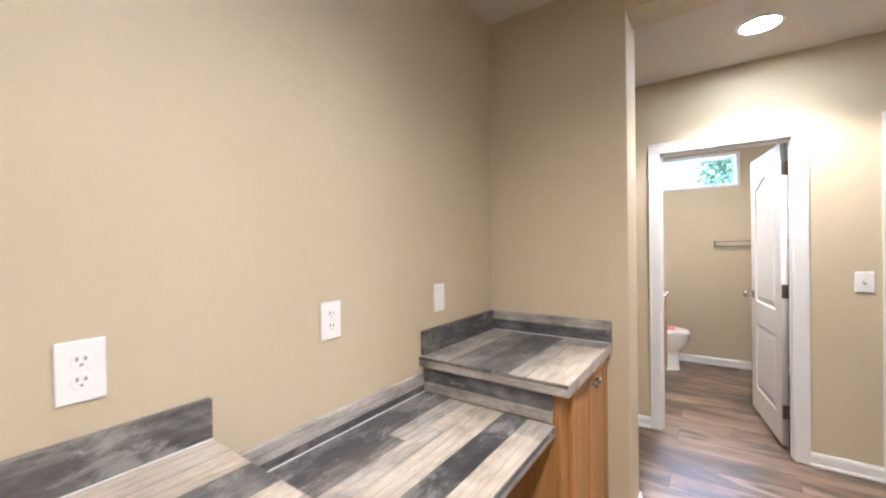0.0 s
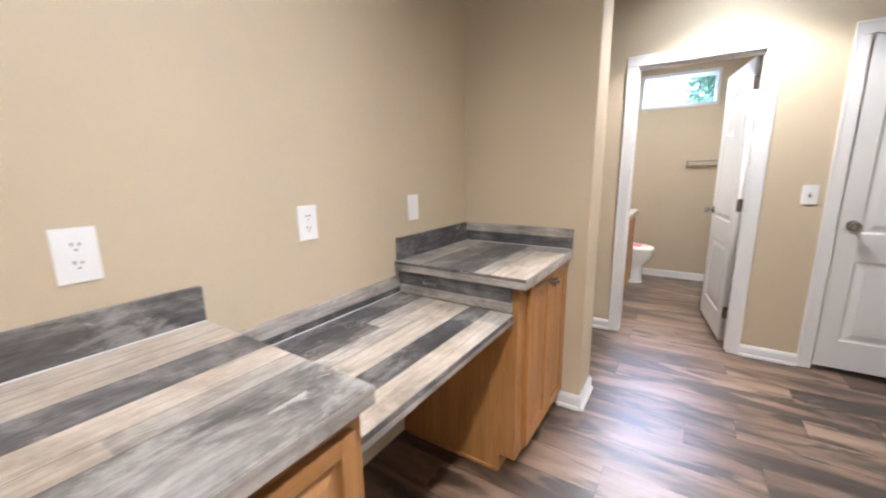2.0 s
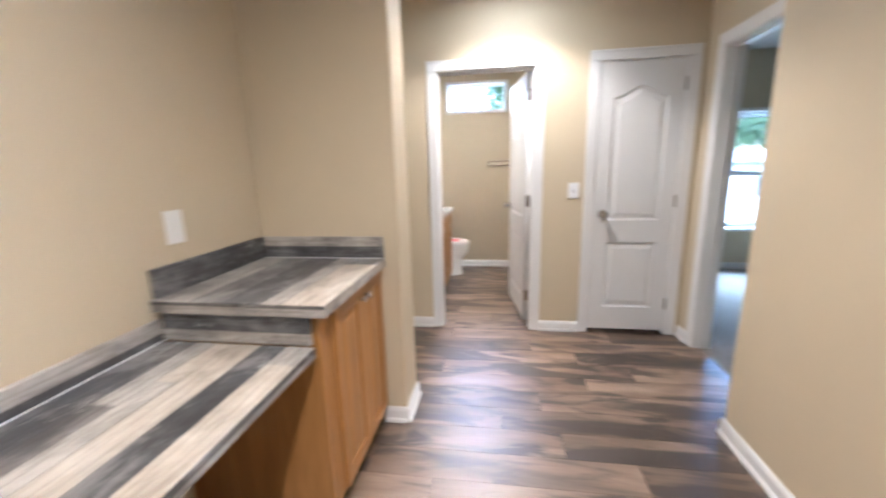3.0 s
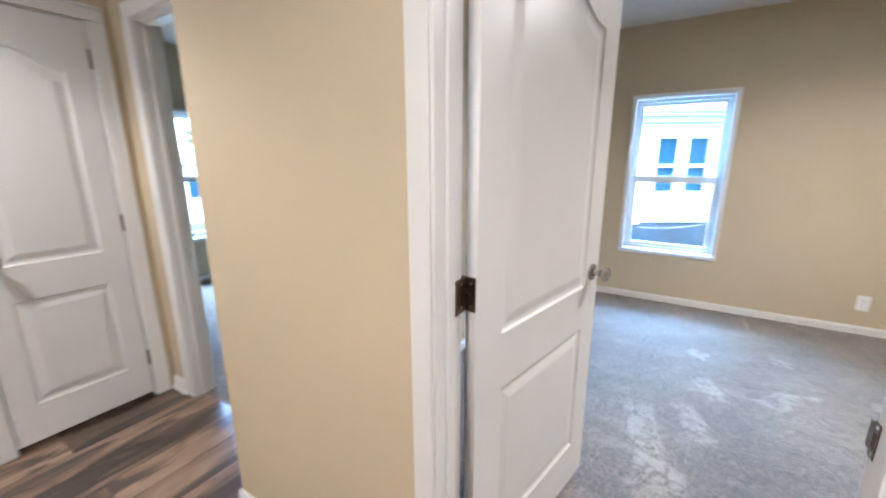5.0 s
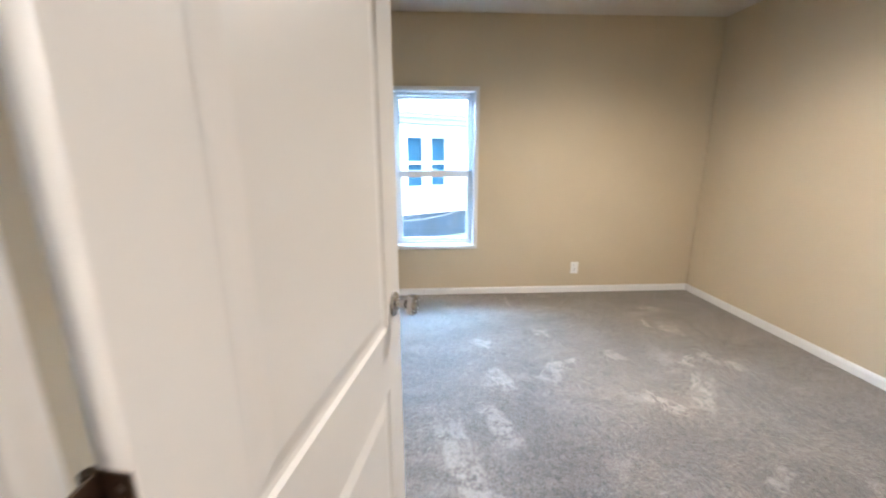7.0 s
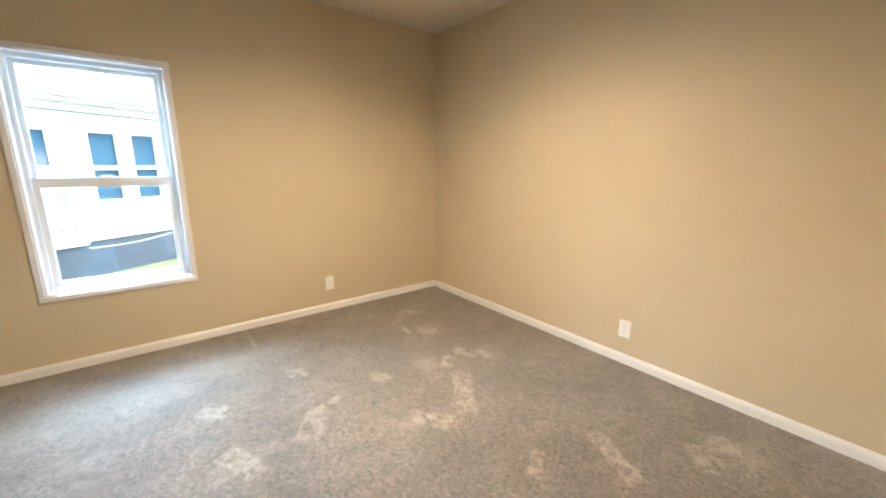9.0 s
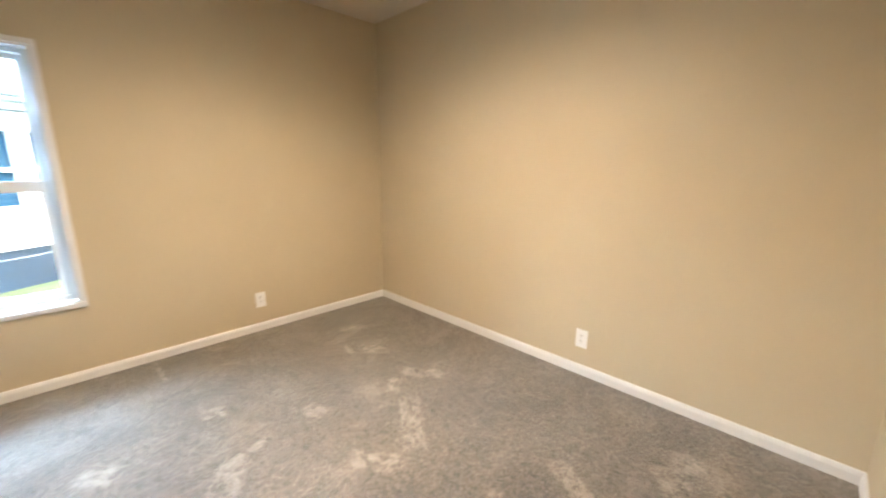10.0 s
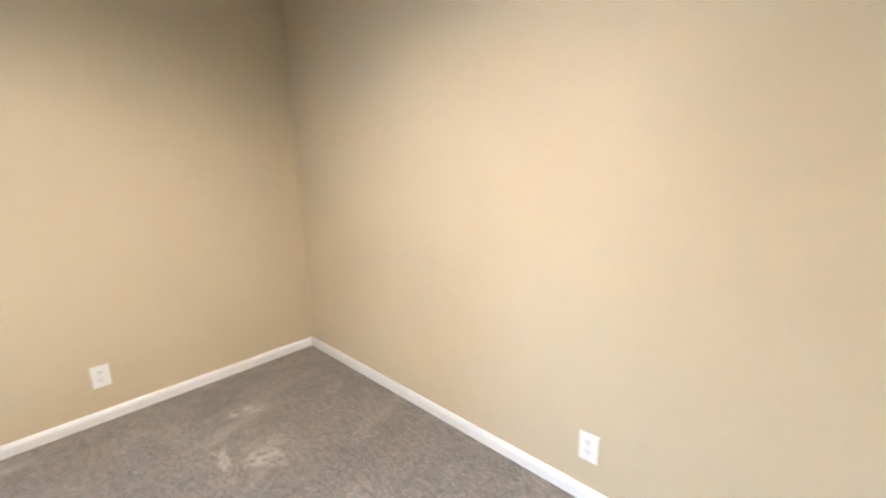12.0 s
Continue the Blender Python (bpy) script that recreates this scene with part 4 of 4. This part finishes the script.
cab = base_cabinet("honey-stained oak base cabinet under the raised counter", 2.216, Y_STUB - 0.002, 0.605, 0.861, 0.095)
part("shoe_moulding", boxes((0.02, 0.528, 2.2035, 2.2155, 0.0, 0.018), bevel=0.004, segments=2), OAK_Y, cab)
mid_y = 2.577
for ya, yb, ky in ((2.300, mid_y - 0.002, mid_y - 0.030), (mid_y + 0.002, 2.846, mid_y + 0.034)):
    d = raised_door(cab, ya, yb, 0.10, 0.848, 0.6055)
    cabinet_knob(d, 0.6245, ky, 0.800)

for y0, y1 in ((0.585, Y_NEAR - 0.014), (-0.16, 0.583)):
    c = base_cabinet("honey-stained oak base cabinet under the near counter", y0, y1, 0.625, 0.865)
    part("mid_rail", boxes((0.606, 0.6245, y0 + 0.045, y1 - 0.045, 0.64, 0.68)), OAK_Y, c)
    f = raised_door(c, y0 + 0.032, y1 - 0.032, 0.672, 0.832, 0.6255, 0.038, "drawer_front")
    cabinet_knob(f, 0.6445, (y0 + y1) / 2, 0.752)
    for ya, yb, ky in ((y0 + 0.032, (y0 + y1) / 2 - 0.002, (y0 + y1) / 2 - 0.03), ((y0 + y1) / 2 + 0.002, y1 - 0.032, (y0 + y1) / 2 + 0.03)):
        d = raised_door(c, ya, yb, 0.10, 0.652, 0.6255)
        cabinet_knob(d, 0.6445, ky, 0.61)

# ---- bathroom ----


def loft(bm, sections, steps=28):
    """Closed rings: (centre x, centre y, z, half length x, half width y, squareness) from the bottom up."""
    rings = []
    for cx, cy, z, a, b, p in sections:
        ring = []
        for k in range(steps):
            t = 2 * math.pi * k / steps
            c, s = math.cos(t), math.sin(t)
            ring.append(bm.verts.new((cx + a * math.copysign(abs(c) ** p, c), cy + b * math.copysign(abs(s) ** p, s), z)))
        rings.append(ring)
    for a, b in zip(rings, rings[1:]):
        for k in range(steps):
            bm.faces.new((a[k], a[(k + 1) % steps], b[(k + 1) % steps], b[k]))
    bm.faces.new(rings[0])
    bm.faces.new(rings[-1])
    bmesh.ops.recalc_face_normals(bm, faces=bm.faces[:])
    return bm


TY = 5.80
toilet = thing("toilet", "white porcelain toilet with a pink label on the lid", "toilet")
part("bowl", loft(bmesh.new(), [(0.53, TY, 0.002, 0.212, 0.118, 0.7), (0.53, TY, 0.03, 0.205, 0.112, 0.7), (0.53, TY, 0.15, 0.198, 0.105, 0.75), (0.535, TY, 0.20, 0.202, 0.115, 0.85),
                                (0.552, TY, 0.245, 0.232, 0.152, 0.95), (0.564, TY, 0.30, 0.255, 0.178, 1), (0.567, TY, 0.392, 0.264, 0.187, 1)]), PORCELAIN, toilet, smooth=True)
part("seat", loft(bmesh.new(), [(0.57, TY, 0.393, 0.262, 0.188, 1), (0.57, TY, 0.400, 0.268, 0.192, 1), (0.57, TY, 0.412, 0.266, 0.190, 1)]), PLASTIC, toilet, smooth=True)
part("lid", loft(bmesh.new(), [(0.565, TY, 0.4125, 0.262, 0.188, 1), (0.565, TY, 0.424, 0.262, 0.188, 1), (0.56, TY, 0.433, 0.24, 0.17, 1), (0.55, TY, 0.437, 0.15, 0.11, 1)]), PLASTIC, toilet, smooth=True)
part("paper_label", boxes((0.50, 0.70, TY - 0.12, TY + 0.05, 0.4385, 0.4395)), PINK, toilet, "pink paper label")
part("tank", loft(bmesh.new(), [(0.165, TY, 0.40, 0.085, 0.20, 0.35), (0.165, TY, 0.73, 0.098, 0.225, 0.35)]), PORCELAIN, toilet, smooth=True)
part("tank_lid", loft(bmesh.new(), [(0.165, TY, 0.731, 0.106, 0.235, 0.3), (0.165, TY, 0.755, 0.106, 0.235, 0.3), (0.165, TY, 0.765, 0.095, 0.22, 0.3)]), PORCELAIN, toilet, smooth=True)
part("tank_shelf", loft(bmesh.new(), [(0.22, TY, 0.30, 0.14, 0.10, 0.5), (0.22, TY, 0.399, 0.15, 0.14, 0.5)]), PORCELAIN, toilet, smooth=True)

vanity = thing("vanity", "oak bathroom vanity with a white top", "vanity")
part("body", boxes((0.055, 0.632, 4.62, 5.46, 0.08, 0.845), (0.055, 0.545, 4.62, 5.46, 0.002, 0.08), bevel=0.001), OAK, vanity)
part("top", boxes((0.052, 0.67, 4.60, 5.475, 0.846, 0.884), bevel=0.008, segments=3), PORCELAIN, vanity, "glossy white top")
part("backsplash", boxes((0.052, 0.07, 4.60, 5.475, 0.8845, 0.96), bevel=0.004, segments=2), PORCELAIN, vanity)
for ya, yb in ((4.65, 5.035), (5.045, 5.43)):
    raised_door(vanity, ya, yb, 0.12, 0.66, 0.6325)
    raised_door(vanity, ya, yb, 0.68, 0.82, 0.6325, 0.035, "drawer_front")

rack = thing("towel_rack", "dark metal two-rail towel rack on beige wall", "towel rack")
for x in (1.06, 1.67):
    part("bracket", boxes((x - 0.008, x + 0.008, Y_NORTH - 0.075, Y_NORTH - 0.001, 1.385, 1.401), (x - 0.010, x + 0.010, Y_NORTH - 0.008, Y_NORTH - 0.001, 1.325, 1.405),
                          (x - 0.006, x + 0.006, Y_NORTH - 0.045, Y_NORTH - 0.008, 1.335, 1.347), bevel=0.002), RACK, rack)
for dy, z in ((0.068, 1.393), (0.040, 1.341)):
    part("rail", lathe(bmesh.new(), [(0.0, 0.0), (0.007, 0.0), (0.007, 0.62), (0.0, 0.62)], pose(1.055, Y_NORTH - dy, z, 0, 90), 14), RACK, rack, smooth=True)

register = thing("floor_register", "brown slotted floor vent by the bathroom wall", "floor vent")
part("plate", boxes((0.95, 1.25, 6.045, 6.145, 0.0005, 0.006), bevel=0.002), BRONZE, register)
for k in range(12):
    x = 0.968 + k * 0.024
    part("slot", boxes((x, x + 0.014, 6.062, 6.128, 0.0062, 0.0072)), SLOT, register)

# ---- outside ----
GROUND = -1.0
single("ground", boxes((-400, 400, -400, 400, GROUND - 0.5, GROUND)), GRASS, "worn grass around the houses", "ground", STRUCT)

# the neighbouring house stands turned against this one: s runs along its front
HOUSE = Matrix.Translation((13.1, 2.07, 0)) @ Matrix(((0.515, 0.857, 0, 0), (-0.857, 0.515, 0, 0), (0, 0, 1, 0), (0, 0, 0, 1)))
house = thing("neighbour_house", "white sided manufactured house on dark skirting", "house", HOUSE)
WINS = [(-1.75, -0.70), (-0.11, 0.42), (0.67, 1.20), (4.2, 5.1), (-5.6, -4.7)]
spans, last = [], -9.0
for a, b in sorted(WINS):
    spans.append((last, a, -0.25, 2.42))
    spans += [(a, b, -0.25, 0.51), (a, b, 1.91, 2.42)]
    last = b
spans.append((last, 9.0, -0.25, 2.42))
part("wall", boxes(*[(a, b, 0.0, 0.14, z0, z1) for a, b, z0, z1 in spans]), SIDING, house, "white lapped siding wall")
part("side_wall", boxes((-9.0, 9.0, 0.14, 7.5, -0.25, 2.40)), SLOT, house)
for k in range(23):
    z = -0.25 + k * 0.115
    for a, b in ((-9.0, -5.7), (-4.6, -1.85), (1.30, 4.1), (5.2, 9.0)):
        part("siding_lap", boxes((a, b, -0.012, -0.002, z, z + 0.10)), SIDING, house)
part("skirting", boxes((-9.0, 9.0, 0.06, 0.16, GROUND, -0.25)), SKIRT, house, "black skirting panels")
part("fascia", boxes((-9.3, 9.3, -0.32, -0.29, 2.40, 2.56), (-9.3, 9.3, -0.29, 0.0, 2.42, 2.45), bevel=0.004), SIDING, house)
part("gutter", boxes((-9.3, 9.3, -0.38, -0.325, 2.45, 2.50), (-9.3, 9.3, -0.35, -0.29, 2.36, 2.398), bevel=0.006), GUTTER, house, "grey gutter along the eave")
bm = bmesh.new()
v = [bm.verts.new(p) for p in ((-9.3, -0.33, 2.56), (9.3, -0.33, 2.56), (9.3, 3.8, 3.45), (-9.3, 3.8, 3.45), (9.3, 7.9, 2.56), (-9.3, 7.9, 2.56))]
bm.faces.new((v[0], v[1], v[2], v[3]))
bm.faces.new((v[3], v[2], v[4], v[5]))
bm.faces.new((v[0], v[3], v[5]))
bm.faces.new((v[1], v[4], v[2]))
bm.faces.new((v[0], v[5], v[4], v[1]))
part("roof", bm, ROOF, house, "low pale shingle roof")
for a, b in WINS:
    w = part("window", boxes((a, b, 0.03, 0.075, 1.16, 1.235), (a, a + 0.03, 0.05, 0.09, 0.51, 1.91), (b - 0.03, b, 0.05, 0.09, 0.51, 1.91), (a, b, 0.05, 0.09, 0.51, 0.54), (a, b, 0.05, 0.09, 1.88, 1.91)), VINYL, house)
    part("sill", boxes((a - 0.03, b + 0.03, -0.03, 0.05, 0.48, 0.51)), SIDING, w)
    part("pane", boxes((a, b, 0.10, 0.11, 0.51, 1.91)), DARKGLASS, w)
part("soffit_trim", boxes((-9.0, 9.0, -0.03, -0.002, 2.22, 2.26), bevel=0.004), GUTTER, house, "thin grey trim line under the eave")
part("lower_trim", boxes((-9.0, -0.40, -0.016, -0.002, -0.31, -0.24)), SIDING, house)
for x in (-0.87, -0.78):
    part("conduit", boxes((x - 0.012, x + 0.012, -0.33, -0.301, 0.55, 0.78), bevel=0.004), GUTTER, house, "short grey conduit on the porch panel")
droop = bpy.data.curves.new("cable", "CURVE")
droop.dimensions, droop.bevel_depth, droop.bevel_resolution = "3D", 0.004, 1
line = droop.splines.new("POLY")
line.points.add(15)
for k, p in enumerate(line.points):
    u = k / 15
    p.co = (-0.40 + 2.1 * u, 0.045, -0.40 + 0.13 * u - 0.30 * u * (1 - u), 1)
droop.materials.append(GUTTER)
cable_ob = bpy.data.objects.new("cable", droop)
bm = bmesh.new()
bm.from_mesh(bpy.data.meshes.new_from_object(cable_ob))
bpy.data.objects.remove(cable_ob)
part("cable", bm, SIDING, house, "pale cable drooping along the skirting")

part("porch_panel", boxes((-2.6, -0.40, -0.30, -0.014, 0.075, 1.13), bevel=0.01), SIDING, house, "plain white porch panel")
# row of small grey discs along the porch panel's lower edge
for k in range(19):
    x = -2.54 + k * 0.108
    part("bracket", lathe(bmesh.new(), [(0.0, 0.0), (0.032, 0.0), (0.032, 0.02), (0.0, 0.02)], pose(x, -0.28, 0.062, 90), 10), GUTTER, house, "small grey disc under the porch panel")


def tree(label, x, y, height, crown, seed, count=9000):
    rnd = random.Random(seed)
    t = thing("tree", label, "tree", pose(x, y, GROUND))
    bm = bmesh.new()
    trunk_top = height * 0.55
    lathe(bm, [(0.0, -0.1), (0.24, -0.1), (0.18, 0.6), (0.13, trunk_top * 0.6), (0.07, trunk_top), (0.0, trunk_top)], None, 12)
    part("trunk", bm, BARK, t, smooth=True)
    blobs = []
    for k in range(15):
        a, r = rnd.uniform(0, 2 * math.pi), crown * rnd.uniform(0.15, 0.75)
        z = height * rnd.uniform(0.38, 0.88)
        c = Vector((r * math.cos(a), r * math.sin(a), z))
        blobs.append((c, crown * rnd.uniform(0.28, 0.46)))
        if k < 8:
            lb = bmesh.new()
            base = Vector((0, 0, height * rnd.uniform(0.25, 0.5)))
            turn = (c - base).to_track_quat("Z", "Y").to_matrix().to_4x4()
            lathe(lb, [(0.0, 0.0), (0.06, 0.0), (0.022, (c - base).length), (0.0, (c - base).length)], Matrix.Translation(base) @ turn, 8)
            part("limb", lb, BARK, t, smooth=True)
    verts, faces = [], []
    for k in range(count):
        c, r = blobs[rnd.randrange(len(blobs))]
        d = Vector((rnd.gauss(0, 1), rnd.gauss(0, 1), rnd.gauss(0, 0.8))).normalized() * r * rnd.uniform(0.35, 1.08)
        p = c + d
        m = Euler((rnd.uniform(0, 6.3), rnd.uniform(0, 6.3), rnd.uniform(0, 6.3))).to_matrix()
        s = rnd.uniform(0.09, 0.19)
        i = len(verts)
        for q in ((-1, 0, 0), (0, -0.55, 0.15), (1, 0, 0), (0, 0.55, 0.15)):
            verts.append(tuple(p + m @ (Vector(q) * s)))
        faces.append((i, i + 1, i + 2, i + 3))
    me = bpy.data.meshes.new("crown")
    me.from_pydata(verts, [], faces)
    me.materials.append(LEAF)
    cr = new("crown", me)
    cr.parent = t
    return t


shed = thing("white_outbuilding", "low white building across the yard", "building", pose(15.0, 17.5, 0))
part("wall", boxes((-8.0, 8.0, 0.0, 5.0, GROUND, 1.25)), SIDING, shed)
bm = bmesh.new()
v = [bm.verts.new(p) for p in ((-8.3, -0.3, 1.25), (8.3, -0.3, 1.25), (8.3, 2.5, 1.75), (-8.3, 2.5, 1.75), (8.3, 5.3, 1.25), (-8.3, 5.3, 1.25))]
for f in ((0, 1, 2, 3), (3, 2, 4, 5), (0, 3, 5), (1, 4, 2), (0, 5, 4, 1)):
    bm.faces.new([v[k] for k in f])
part("roof", bm, ROOF, shed)
for a in (-6.0, -4.2, -1.0, 3.0):
    w = part("window", boxes((a, a + 0.9, -0.03, -0.002, -0.1, 0.75), bevel=0.004), VINYL, shed)
    part("pane", boxes((a + 0.06, a + 0.84, -0.034, -0.031, -0.04, 0.69)), DARKGLASS, w)

tree("leafy green tree beyond the bathroom window", 2.9, 27.0, 11.5, 4.2, 4)
tree("leafy green tree behind the yard", 16.5, 26.0, 9.0, 3.2, 9)
tree("leafy green tree farther off", 23.0, 31.0, 8.0, 3.4, 12)

for x, y, tall, wide, seed in ((6.5, -13.0, 6.2, 2.6, 21), (1.5, -17.0, 6.8, 3.0, 22), (9.0, -9.0, 5.0, 1.9, 23), (-4.0, -22.0, 7.5, 3.4, 24)):
    tree("leafy green tree mirrored in the neighbour's windows", x, y, tall, wide, seed, 5000)

# ---- floor planks ----
PLANK_W, PLANK_L, GAP = 0.178, 1.22, 0.0012
plank_cache = {}


def plank_mesh(length):
    key = round(length, 3)
    if key not in plank_cache:
        bm = bmesh.new()
        add_box(bm, 0, key - GAP, 0, PLANK_W - GAP, -0.0019, 0.0, bevel=0.0007)
        plank_cache[key] = mesh_of(bm, "plank", PLANK)
    return plank_cache[key]


rnd = random.Random(11)
y = -2.49
while y < Y_NORTH - 0.02:
    left = 0.0 if y < Y_STUB2 - 0.1 else -1.0
    right = 2.36 if y < Y_PART2 - 0.02 else 2.65
    x = left - rnd.choice((0.0, 0.3, 0.61, 0.92))
    while x < right - 0.05:
        a, b = max(x, left), min(x + PLANK_L, right)
        if b - a > 0.06:
            p = new("plank", plank_mesh(b - a))
            p.parent = floor
            p.location = (a, y, 0.0)
        x += PLANK_L
    y += PLANK_W
single("threshold_strip", boxes((2.352, 2.372, D_ROOM[0] + 0.012, D_ROOM[1] - 0.012, 0.0005, 0.008), bevel=0.003), BRONZE, "thin metal strip between planks and carpet", "threshold", STRUCT)
